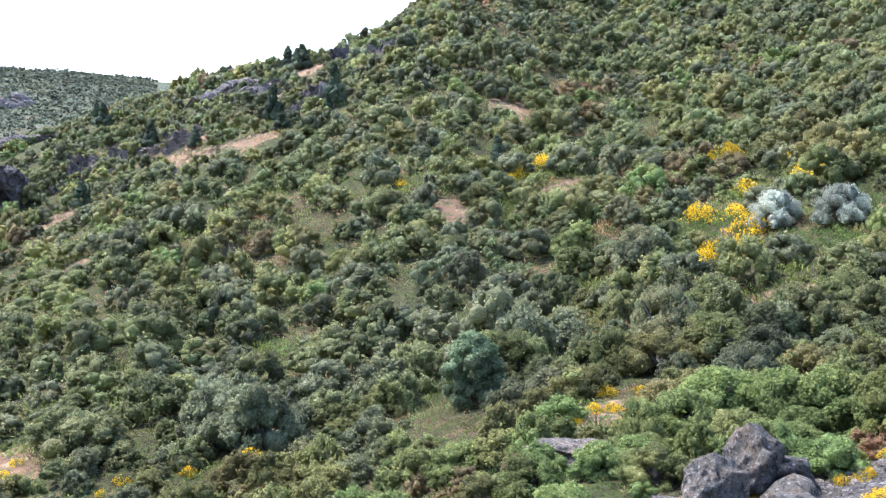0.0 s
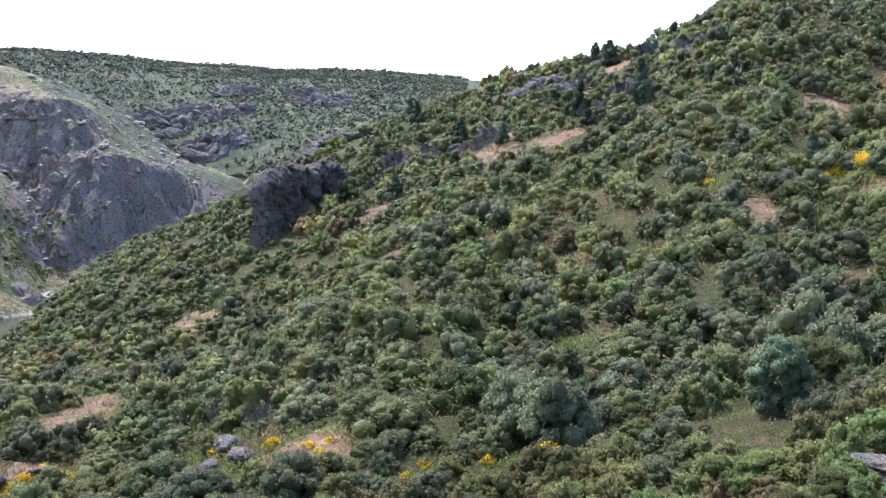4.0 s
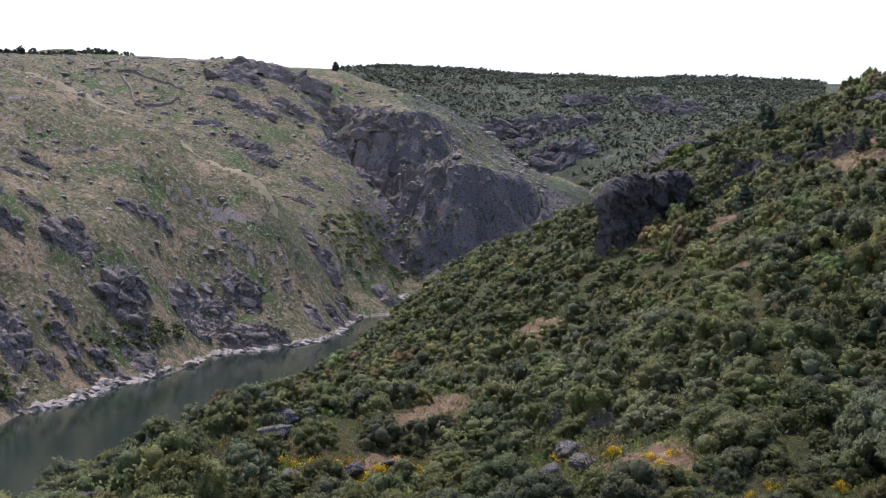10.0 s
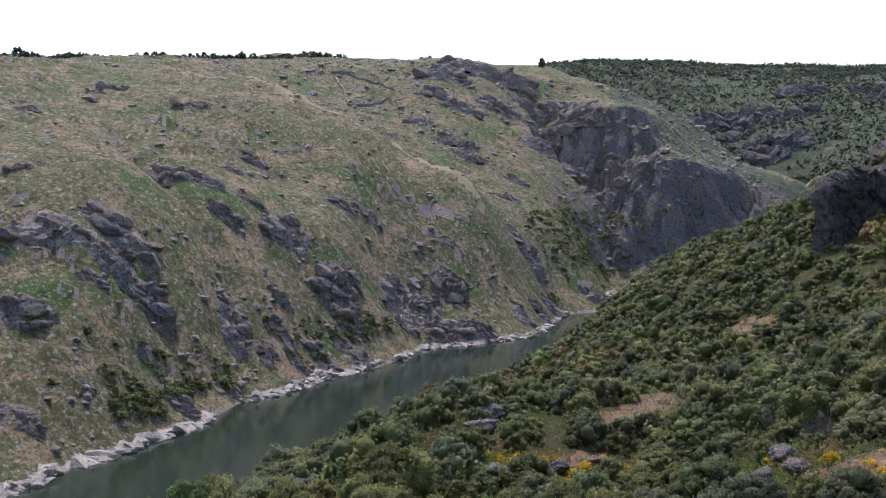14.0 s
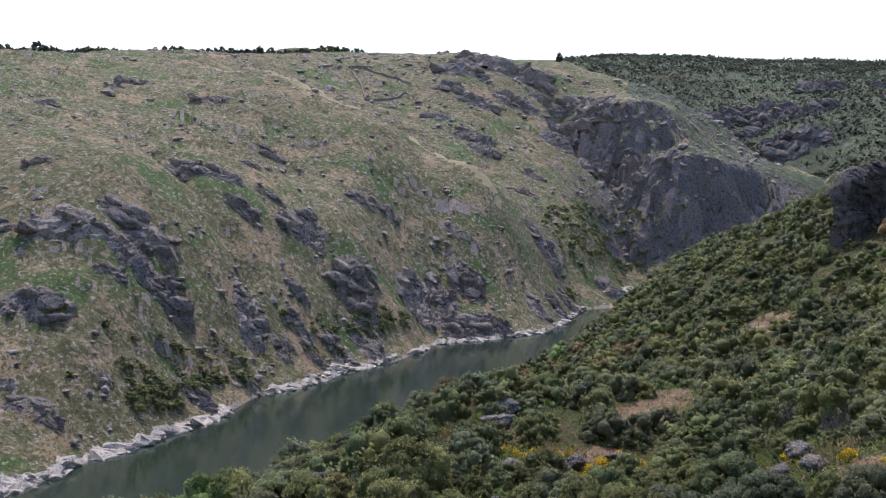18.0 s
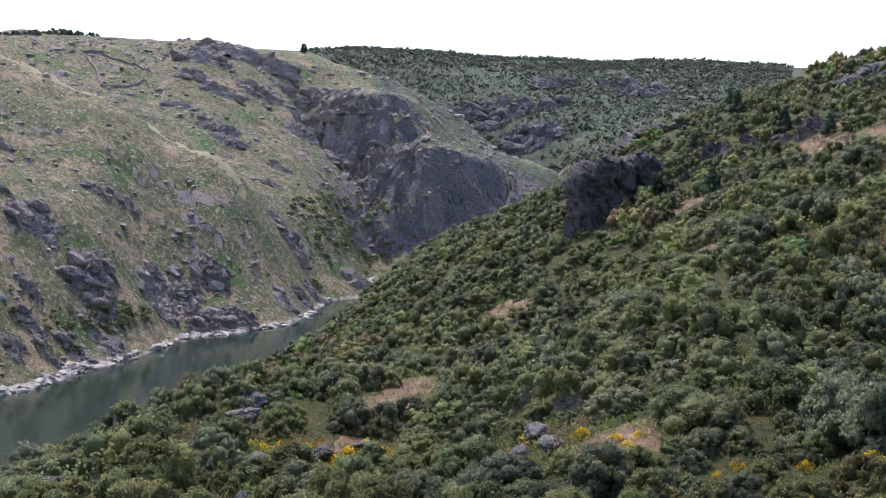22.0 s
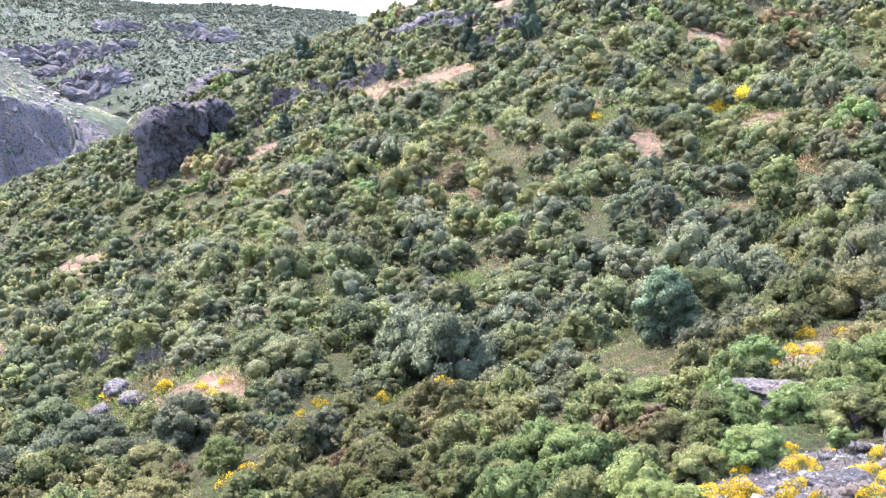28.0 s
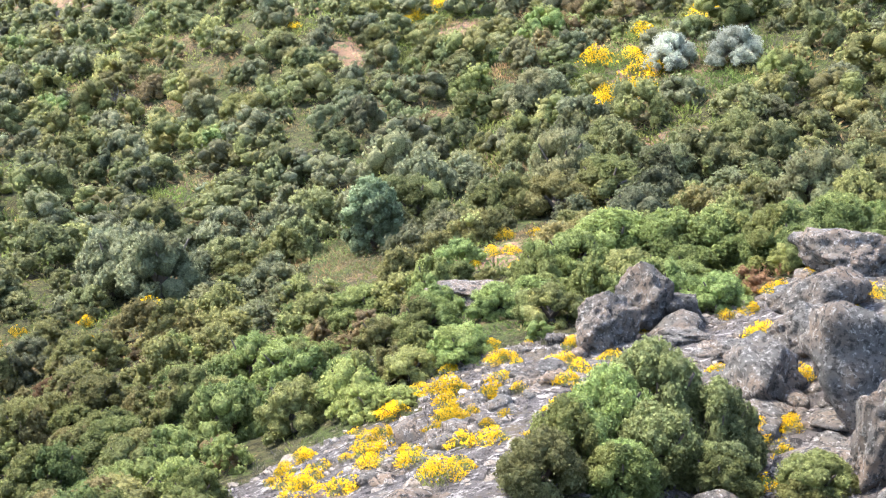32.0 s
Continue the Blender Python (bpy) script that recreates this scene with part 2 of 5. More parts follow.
SPUR = [(24.3, 225, 52.9), (17.7, 240, 68.2), (22.2, 262, 68.5), (19.9, 300, 77.9), (16.7, 310, 83.7), (28.5, 330, 51.5), (31.2, 400, 38.5), (27.4, 190, 39.5),
        (21.7, 160, 47.3), (32.5, 140, 43.1), (24, 340, 58), (24, 450, 25), (28.5, 450, 20), (31.2, 480, 18)]
KNOLL = [(40.5, 122, 43.1), (42, 135, 43.0), (44.2, 126, 42.0), (47, 112, 41.7), (50.7, 98, 42.1), (36, 80, 45.4), (37.1, 250, 26.5), (37.1, 155, 37.6), (30.2, 105, 43), (58.6, 85, 43),
         (68, 80, 44), (78, 80, 44), (58.6, 130, 25), (51, 160, 20), (44, 215, 9), (42.4, 300, 7), (38.4, 350, 6), (34.8, 450, 6)]
RIVER = [(34.8, 560, -3), (38.4, 430, -3), (42.4, 355, -3), (44, 290, -3), (51, 215, -3), (58.6, 180, -3), (68, 165, -3), (80, 155, -3),
         (36, 560, -5), (40, 450, -5), (46, 385, -5), (54, 290, -5), (62, 240, -5), (72, 215, -5), (44, 425, -4), (48.4, 372, -4), (41.5, 440, -4), (52.8, 335, -4), (31, 570, -3), (28, 600, -3), (23, 640, 0)]
FAR_SHORE = [(80, 240, 1.5), (67, 262, 1.5), (61, 288, 1.5), (56.9, 314, 1.5), (52.8, 358, 1.5), (48.4, 401, 1.5), (44.1, 456, 1.5), (41.2, 472, 1.5), (38.1, 505, 1.5), (39.5, 525, 20), (37, 590, 15),
             (34.7, 668, 2)]
FAR_BANK = [(60.6, 520, 93.4), (60, 720, 137.5), (56.9, 450, 70.9), (54.8, 420, 56.4), (50.5, 640, 120.9), (46.6, 580, 94.9), (41.2, 565, 67.7), (36.2, 640, 36), (34.6, 695, 12),
            (66.2, 650, 131.5), (80, 640, 126), (53.8, 800, 146), (48, 860, 152.5), (59.4, 400, 69), (48.3, 462, 45.6), (60.8, 330, 29.6), (52.6, 386, 21.1), (44.1, 505, 30.5)]
FAR_BANK_UPPER = [(49.7, 520, 68.2), (65.7, 370, 52), (65.5, 500, 92.1), (80, 400, 60), (50.5, 720, 118), (46.6, 645, 88), (41.2, 625, 62), (36.2, 675, 32)]
CLIFF_HILL = [(42.6, 900, 161.5), (44, 960, 165), (45.4, 830, 140), (43.8, 720, 96), (39.8, 730, 84.8), (37.5, 950, 159.9), (35.3, 940, 146.0), (33.0, 930, 127.6), (30.2, 910, 104.0), (27.9, 890, 82.7), (26.0, 865, 64.0)]
CLIFF_FOOT = [(36.9, 870, 122.9), (34.7, 850, 115.5), (32.5, 840, 110.9), (30.8, 825, 91.2), (28.8, 800, 74.7), (26.5, 780, 58.0), (33.3, 770, 62.2), (31.9, 785, 77.4), (35.9, 725, 55.6), (34.2, 715, 36.3), (32.1, 700, 18.8), (28.8, 740, 34.9), (30.2, 720, 25.1)]
CLIFF_BACK = [(37.5, 1040, 131.5), (35.3, 1030, 120.5), (33.0, 1020, 105.1), (30.2, 1000, 82.0), (27.9, 980, 61.1), (26.0, 955, 43.0)]
BACK_HILL = [(24, 930, 71.6), (26.0, 1030, 97), (33, 1300, 177), (24.6, 1350, 177.9), (15.1, 1450, 187), (21, 1000, 103.6), (36.9, 1200, 167), (20.5, 1150, 136.5),
             (0, 1500, 150), (-30, 1500, 160)]
PLATEAU = [(66, 1000, 144), (80, 1000, 146), (54, 1200, 158), (43, 1300, 162), (33, 2500, 235), (24, 2500, 230), (15, 2500, 235), (54, 2600, 215), (75, 2600, 205),
           (-30, 2600, 220), (0, 2600, 225)]
LINES = np.array(VIEWPOINT + FOREGROUND + HILLSIDE + CREST_BACK + SPUR + KNOLL + RIVER + FAR_SHORE + FAR_BANK + FAR_BANK_UPPER + CLIFF_HILL + CLIFF_FOOT + CLIFF_BACK + BACK_HILL + PLATEAU, float)


def plan_coords(az, r):
    return np.stack([az / 10.0, np.log(r) * 2.5], -1)


def thin_plate(d2):
    return 0.5 * d2 * np.log(d2 + 1e-12)


KNOTS = plan_coords(LINES[:, 0], LINES[:, 1])
_k = thin_plate(((KNOTS[:, None] - KNOTS[None]) ** 2).sum(-1)) + np.eye(len(KNOTS)) * 0.002
_q = np.concatenate([np.ones((len(KNOTS), 1)), KNOTS], 1)
_m = np.block([[_k, _q], [_q.T, np.zeros((3, 3))]])
WEIGHTS = np.linalg.solve(_m, np.concatenate([(LINES[:, 2] - 70.0) / LINES[:, 1], np.zeros(3)]))


def hashed(ix, iy, seed):
    h = (ix.astype(np.int64) * 374761393 + iy.astype(np.int64) * 668265263 + seed * 1442695041) & 0x7FFFFFFF
    h = ((h ^ (h >> 13)) * 1274126177) & 0x7FFFFFFF
    return ((h ^ (h >> 16)) & 0xFFFF) / 65535.0


def value_noise(x, y, seed=0):
    ix, iy = np.floor(x), np.floor(y)
    fx, fy = x - ix, y - iy
    fx, fy = fx * fx * (3 - 2 * fx), fy * fy * (3 - 2 * fy)
    a, b = hashed(ix, iy, seed), hashed(ix + 1, iy, seed)
    c, d = hashed(ix, iy + 1, seed), hashed(ix + 1, iy + 1, seed)
    return (a * (1 - fx) + b * fx) * (1 - fy) + (c * (1 - fx) + d * fx) * fy


def fractal(x, y, seed=0, octaves=4):
    total, amp = 0.0, 0.5
    for o in range(octaves):
        total = total + amp * (value_noise(x * 2 ** o, y * 2 ** o, seed + o) - 0.5) * 2
        amp *= 0.5
    return total


NEAR_AZ = [-180, 20, 24, 28, 31, 35, 38.4, 42.4, 44, 51, 58.6, 68, 180]
NEAR_R = [520, 520, 560, 540, 520, 540, 415, 340, 275, 200, 165, 150, 150]
FAR_AZ = [23, 28, 32, 33.5, 34.7, 38.1, 41.2, 44.1, 48.4, 52.8, 56.9, 61, 67, 80, 180]
FAR_R = [760, 760, 700, 690, 668, 500, 472, 456, 401, 358, 314, 288, 262, 240, 240]


CREST_AZ = [38, 41, 44, 48, 51, 54, 56]
CREST_R = [540, 558, 584, 609, 617, 655, 680]
GULLY = [(-440, 268), (-403.5, 250.4), (-388.9, 248.3), (-361.9, 242.3), (-343.9, 241.3), (-322, 240), (-300, 226)]


def gully_distance(x, y):
    """Distance in the plan to the gully's line."""
    best = np.full(np.shape(x), 1e9)
    for (ax, ay), (bx, by) in zip(GULLY[:-1], GULLY[1:]):
        k = np.clip(((x - ax) * (bx - ax) + (y - ay) * (by - ay)) / ((bx - ax) ** 2 + (by - ay) ** 2), 0, 1)
        best = np.minimum(best, np.hypot(x - ax - k * (bx - ax), y - ay - k * (by - ay)))
    return best


def facets(x, y, seed):
    """Tilted flat facets, one for each cell of a jittered grid."""
    best, value = np.full(x.shape, 9e9), np.zeros(x.shape)
    for i in (-1, 0, 1):
        for j in (-1, 0, 1):
            ix, iy = np.floor(x) + i, np.floor(y) + j
            dx, dy = x - ix - hashed(ix, iy, seed), y - iy - hashed(ix, iy, seed + 1)
            d = dx * dx + dy * dy
            v = hashed(ix, iy, seed + 2) - 0.5 + dx * (hashed(ix, iy, seed + 3) - 0.5) * 0.9 + dy * (hashed(ix, iy, seed + 4) - 0.5) * 0.9
            value = np.where(d < best, v, value)
            best = np.minimum(d, best)
    return value


def smooth_height(az, r):
    """Height of the plan's main lines, without any relief."""
    pts = plan_coords(np.clip(az, -34, 78), np.minimum(r, 2600))
    out = np.empty(pts.shape[:-1])
    flat, res = pts.reshape(-1, 2), out.reshape(-1)
    for i in range(0, len(flat), 20000):
        c = flat[i:i + 20000]
        k = thin_plate(((c[:, None] - KNOTS[None]) ** 2).sum(-1))
        res[i:i + 20000] = k @ WEIGHTS[:-3] + WEIGHTS[-3] + c @ WEIGHTS[-2:]
    return 70 + out * np.minimum(r, 2600)


# The two cliffs of the river bend: distances of the lower face's foot and edge and of the upper face's foot and edge,
# and the rise of both edges as seen from the viewpoint (degrees).
CLIFF_AZ = [25.3, 26.2, 27.9, 28.9, 30.1, 31.3, 32.7, 33.6, 34.3, 35.0, 35.6, 36.2, 36.9, 37.5, 37.8, 38.4]
CLIFF_R1 = [760, 752, 735, 725, 708, 698, 694, 696, 712, 732, 740, 746, 758, 768, 774, 790]
CLIFF_R2 = [782, 780, 768, 758, 744, 738, 732, 732, 738, 746, 756, 764, 772, 780, 786, 800]
CLIFF_R3 = [840, 835, 825, 812, 790, 778, 768, 760, 754, 750, 758, 766, 774, 782, 788, 802]
CLIFF_R4 = [860, 858, 850, 840, 822, 806, 802, 800, 798, 796, 797, 798, 800, 803, 806, 815]
EDGE_LOW = [-1.05, -0.72, -0.18, 0.12, 0.46, 0.86, 0.27, -0.40, -0.97, -1.40, -1.00, -0.60, 0.00, 0.50, 0.80, 1.50]
EDGE_HIGH = [-0.55, -0.20, 0.55, 0.90, 1.30, 2.20, 3.10, 3.26, 3.20, 3.14, 2.98, 2.82, 2.36, 1.60, 1.50, 1.90]


def with_cliffs(az, r, z):
    """The ground with the stepped cliffs of the river bend in it."""
    near = (az > 25.3) & (az < 38.4) & (r > 660) & (r < 900)
    if not near.any():
        return z
    a, d = az[near], r[near]
    m = 12.8 * a
    wob = 9.0 * facets((m + 0.5 * d) / 17, (d - 0.3 * m) / 15, 301) + 4.5 * facets((m + 0.5 * d) / 6.5, d / 6, 305) + 4.0 * fractal(m / 9, d / 12, 309, 4)
    d = d + wob * np.clip(np.minimum(a - 25.3, 38.4 - a) / 1.0, 0, 1)
    r1, r2, r3, r4, low, high = [np.interp(a, CLIFF_AZ, q) for q in (CLIFF_R1, CLIFF_R2, CLIFF_R3, CLIFF_R4, EDGE_LOW, EDGE_HIGH)]
    z1, z5 = smooth_height(a, r1), smooth_height(a, r4 + 70)
    z2, z4 = 70 + r2 * np.tan(np.radians(low)), 70 + r4 * np.tan(np.radians(high))
    z3 = z2 + (r3 - r2) * 0.16
    out = z[near]
    for ra, rb, za, zb in ((r1, r2, z1, z2), (r2, r3, z2, z3), (r3, r4, z3, z4), (r4, r4 + 70, z4, z5)):
        k = (d >= ra) & (d < rb)
        out = np.where(k, za + (zb - za) * (d - ra) / np.maximum(rb - ra, 1), out)
    edge = np.clip(np.minimum(a - 25.3, 38.4 - a) / 0.8, 0, 1)
    z = z.copy()
    z[near] = z[near] * (1 - edge) + out * edge
    return z


def height(x, y):
    """Height of the ground at places of the plan."""
    x, y = np.asarray(x, float), np.asarray(y, float)
    az, r = np.degrees(np.arctan2(-x, y)), np.maximum(np.hypot(x, y), 2.5)
    back = np.clip((np.abs(az - 22) - 56) / 60, 0, 1)
    z = with_cliffs(az, r, smooth_height(az, r))
    z = z * (1 - back) + (68 + 0.03 * np.minimum(r, 1500)) * back
    near = r < np.interp(az, NEAR_AZ, NEAR_R)
    rough = np.where(near, np.clip(r / 60, 0.15, 1.0) * (0.9 * fractal(x / 14, y / 14, 3) + 0.25 * fractal(x / 2.5, y / 2.5, 5, 3)),
                     np.clip((z - 1.0) / 8, 0, 1) * (3.2 * fractal(x / 45, y / 45, 11) + 2.2 * np.abs(fractal(x / 20, y / 20, 17)) + np.clip((900 - r) / 100, 0, 1) * (2.6 * facets((x + 0.6 * y) / 19, (y - 0.6 * x) / 13, 401) * np.clip(0.5 + 1.6 * fractal(x / 60, y / 60, 405), 0, 1.3) + 1.1 * facets((x + 0.6 * y) / 7.5, (y - 0.6 * x) / 5, 407))
                                                     + np.clip((r - 600) / 300, 0, 1) * 5 * fractal(x / 90, y / 90, 23)))
    # the steep lee side of the grass shoulder's crest, and the gully beside it
    d = r - np.interp(az, CREST_AZ, CREST_R)
    fade = np.clip((az - 39) / 3, 0, 1) * np.clip((55.5 - az) / 2, 0, 1)
    z = z - fade * np.where(d > 0, 9.0 * np.clip(d / 14, 0, 1) * np.clip((110 - d) / 96, 0, 1), 0)
    return z + rough - 4.5 * np.exp(-(gully_distance(x, y) / 5.0) ** 2)
# ---- end of landform ----


def link_mesh(name, verts, loops, starts, mats, mat_index=None, smooth=False, parent=None, m=None):
    """One mesh object from arrays of vertices, loops and face starts."""
    me = bpy.data.meshes.new(name)
    me.vertices.add(len(verts))
    me.vertices.foreach_set("co", np.ascontiguousarray(verts, np.float32).ravel())
    me.loops.add(len(loops))
    me.loops.foreach_set("vertex_index", np.ascontiguousarray(loops, np.int32))
    me.polygons.add(len(starts))
    me.polygons.foreach_set("loop_start", np.ascontiguousarray(starts, np.int32))
    for k in mats:
        me.materials.append(k)
    if mat_index is not None:
        me.polygons.foreach_set("material_index", np.ascontiguousarray(mat_index, np.int32))
    me.polygons.foreach_set("use_smooth", np.full(len(starts), smooth))
    me.update(calc_edges=True)
    if name == "":
        return me
    ob = new(name, me)
    if parent:
        ob.parent = parent
    if m is not None:
        ob.matrix_basis = m
    return ob


def data_only(arrays, mat, smooth=False):
    """Mesh data to be shared by many objects."""
    ob = link_mesh("shared", *arrays, [mat], smooth=smooth)
    me = ob.data
    bpy.data.objects.remove(ob)
    return me


def spot(x, y):
    return float(height(np.array([x]), np.array([y]))[0])


# ---- ground and water ----
SLAB = [(12, 26, 4.5), (4, 28, 5.0), (8, 31, 5.0), (3.5, 33, 4.5), (0, 34.5, 3.2), (0.5, 31, 3.5), (-2.2, 34.5, 2.2), (6, 37.5, 3.8), (10, 38, 4.0), (15, 33, 4.5), (15, 39, 4.5), (19, 41, 4.0), (19, 36, 4.0), (6.5, 52.5, 2.2)]
CLEARINGS = [(-48.8, 217, 3.2), (-46.5, 207, 3.0), (-42.5, 195.6, 3.6), (-41.5, 190, 2.6), (-37.5, 191.5, 3.4), (-34, 189, 3.2), (-30.7, 187.5, 3.0), (-40.5, 219.5, 2.6), (-36.5, 221, 3.0), (-33.5, 222, 2.6), (-36, 250, 3), (-32, 249, 3), (-28.5, 249, 2.6),
             (10.5, 176.6, 2.6), (1.1, 132.7, 2.2), (3, 130.7, 1.6), (15.4, 143.8, 2.4), (-48.6, 143, 2.6), (-46.5, 139, 2.2), (-44, 141.5, 2), (-70.5, 210, 2.6), (22.3, 83.8, 1.2), (25, 83.1, 1.2), (8.5, 61.2, 1.9), (10.6, 62.6, 1.4),
             (-74, 120, 2.2), (-72.5, 115.5, 2.4), (-71, 111, 2.2), (-70.2, 107, 2.6), (-69, 103, 2.0), (-73, 125, 2.2), (-93.4, 154.9, 2.4),
             (-154.2, 208.4, 3), (-97.9, 184.5, 2.4), (-60, 84, 2.4), (-62.5, 88, 2.0), (-32, 79.5, 2.2), (-30, 77.5, 1.6), (27, 106, 1.2), (24, 98, 1.0), (-51, 57, 2), (-43, 82, 1.6)]


def ragged(x, y, cx, cy):
    """Distance in the plan to a patch's middle, uneven all round."""
    return np.hypot(x - cx, y - cy) * (1 + 0.75 * fractal(x / 4.0 + cx, y / 4.0, 73, 3))


def behind_cliff_hill(az, r):
    return r > np.interp(az, [20, 26, 28, 30.2, 33, 35.3, 37.5, 40], [640, 865, 895, 920, 940, 955, 1010, 5000])


def largest_patch(rows):
    """The largest connected stretch of quads."""
    label = {}

    def root(q):
        while label.setdefault(q, q) != q:
            label[q] = label[label[q]]
            q = label[q]
        return q

    for a, b, c, d in rows.tolist():
        for o in (b, c, d):
            label[root(a)] = root(o)
    roots = np.array([root(q) for q in rows[:, 0].tolist()])
    names, counts = np.unique(roots, return_counts=True)
    return rows[roots == names[counts.argmax()]]


def build_ground():
    az = np.concatenate([np.linspace(-180, -32, 38)[:-1], np.linspace(-32, 72, 540), np.linspace(72, 180, 28)[1:-1]])
    r = np.concatenate([np.exp(np.linspace(math.log(2.5), math.log(25), 14))[:-1], np.exp(np.linspace(math.log(25), math.log(1600), 260)),
                        np.linspace(235, 480, 76), np.linspace(480, 690, 50), np.linspace(690, 830, 64), np.array([1750, 2000, 2400, 3000, 4000])])
    r = np.unique(np.round(r, 2))
    A, R = np.meshgrid(np.radians(az), r, indexing="ij")
    x, y = -R * np.sin(A), R * np.cos(A)
    z = height(x, y)
    n, k = A.shape
    verts = np.stack([x, y, z], -1).reshape(-1, 3)
    i, j = np.meshgrid(np.arange(n), np.arange(k - 1), indexing="ij")
    i2 = (i + 1) % n
    quads = np.stack([i * k + j, i * k + j + 1, i2 * k + j + 1, i2 * k + j], -1).reshape(-1, 4)
    top = np.array([[0, 0, spot(0, 2.5)]])
    fan = np.stack([np.full(n, len(verts)), np.arange(n) * k, ((np.arange(n) + 1) % n) * k], -1)
    mid = (verts[quads[:, 0]] + verts[quads[:, 2]]) / 2
    maz, mr = np.degrees(np.arctan2(-mid[:, 0], mid[:, 1])), np.hypot(mid[:, 0], mid[:, 1])
    kind = np.where(mr < np.interp(maz, NEAR_AZ, NEAR_R), 0, 1)
    back = behind_cliff_hill(maz, mr)
    kind = np.where(back, 2, kind)
    kind = np.where((kind == 1) & (mid[:, 2] < 1.0 + 1.2 * fractal(mid[:, 0] / 9, mid[:, 1] / 9, 77)) & (mr < np.interp(maz, FAR_AZ, FAR_R) + 12), 6, kind)
    patchy = fractal(mid[:, 0] / 26, mid[:, 1] / 26, 75)
    fall = np.abs(verts[quads[:, 1], 2] - verts[quads[:, 0], 2]) / np.maximum(np.linalg.norm(verts[quads[:, 1], :2] - verts[quads[:, 0], :2], axis=1), 0.1)
    kind = np.where((kind == 1) & (maz < 34.4 + 1.2 * patchy) & (mr > 720) & (patchy < 0.22), 2, kind)
    kind = np.where((kind == 1) & (fall > 1.25 + 0.5 * patchy) & (mr < 900), 6, kind)
    bend = (maz > 25) & (maz < 38.6) & (mr > 690) & (mr < 860)
    kind = np.where(bend & (fall > 0.75 + 0.4 * patchy) & (kind != 0), 3, kind)
    crest = mr - np.interp(maz, CREST_AZ, CREST_R)
    width = 1 + 0.35 * fractal(mid[:, 0] / 12, mid[:, 1] / 12, 79)
    kind = np.where((kind == 1) & (crest > -6.0 * width) & (crest < 2.5) & (maz > 40.5) & (maz < 55.5), 7, kind)
    for cx, cy, cw in CLEARINGS:
        kind = np.where(ragged(mid[:, 0], mid[:, 1], cx, cy) < 1.5 * cw, 5, kind)
    for sx, sy, sw in SLAB:
        kind = np.where(np.hypot(mid[:, 0] - sx, mid[:, 1] - sy) < sw * (1 + 0.35 * fractal(mid[:, 0] / 2.2, mid[:, 1] / 2.2, 71)), 4, kind)
    face = bend & (kind == 3)
    cliff_quads, upper = quads[face], mr[face] > np.interp(maz[face], CLIFF_AZ, CLIFF_R3) - 6
    origin = verts[cliff_quads[0, 0]]
    taken = np.zeros(len(quads), bool)
    thing = new("cliff")
    thing.matrix_basis = Matrix.Translation(origin)
    tagged(thing, "tall shaded granite cliff above the river bend", "cliff")
    for rows in (cliff_quads[~upper], cliff_quads[upper]):
        rows = largest_patch(rows)
        taken |= np.isin(quads[:, 0] * 4000000 + quads[:, 2], rows[:, 0] * 4000000 + rows[:, 2])
        used, index = np.unique(rows, return_inverse=True)
        link_mesh("buttress", verts[used] - origin, index.ravel(), np.arange(len(rows)) * 4, [CRAG], smooth=False, parent=thing)
    quads, kind = quads[~taken], kind[~taken]
    loops = np.concatenate([quads.ravel(), fan.ravel()])
    starts = np.concatenate([np.arange(len(quads)) * 4, len(quads) * 4 + np.arange(n) * 3])
    ob = link_mesh("ground", np.concatenate([verts, top]), loops, starts, GROUNDS, np.concatenate([kind, np.zeros(n, int)]), True)
    return tagged(ob, "scrubby canyon hillsides with earth, dry pasture and stone", "ground", kind="structure")


build_ground()
A, R = np.meshgrid(np.radians(np.linspace(10, 115, 60)), np.linspace(110, 760, 40), indexing="ij")
k = 40
i, j = np.meshgrid(np.arange(59), np.arange(39), indexing="ij")
wq = np.stack([i * k + j, i * k + j + 1, (i + 1) * k + j + 1, (i + 1) * k + j], -1).reshape(-1, 4)
tagged(link_mesh("water", np.stack([-R * np.sin(A), R * np.cos(A), 0 * R], -1).reshape(-1, 3), wq.ravel(), np.arange(len(wq)) * 4, [WATER], smooth=True),
       "still dark green river water in a canyon", "river", kind="structure")

# ---- plants: shapes ----
ICO = {}
for level in (1, 2, 3):
    bm = bmesh.new()
    bmesh.ops.create_icosphere(bm, subdivisions=level, radius=1.0)
    ICO[level] = (np.array([v.co[:] for v in bm.verts]), np.array([[v.index for v in f.verts] for f in bm.faces]))
    bm.free()


def unit(v):
    return v / np.maximum(np.linalg.norm(v, axis=-1, keepdims=True), 1e-9)


def leaf_quads(rng, pos, normal, size, stretch=1.5, along=None):
    """A kite-shaped leaf cluster at each place."""
    n = len(pos)
    t = unit(np.cross(normal, unit(rng.normal(size=(n, 3))))) if along is None else along
    b = unit(np.cross(normal, t))
    s = (size * rng.uniform(0.6, 1.35, n))[:, None]
    lift = normal * s * rng.uniform(-0.25, 0.25, n)[:, None]
    v = np.stack([pos - t * s * stretch, pos + b * s * 0.8 + lift, pos + t * s * stretch, pos - b * s * 0.8 + lift], 1)
    return v.reshape(-1, 3), np.arange(4 * n), np.arange(n) * 4


def merge(*parts):
    verts, loops, starts, nv, nl = [], [], [], 0, 0
    for v, lo, st in parts:
        verts.append(v), loops.append(lo + nv), starts.append(st + nl)
        nv, nl = nv + len(v), nl + len(lo)
    return np.concatenate(verts), np.concatenate(loops), np.concatenate(starts)


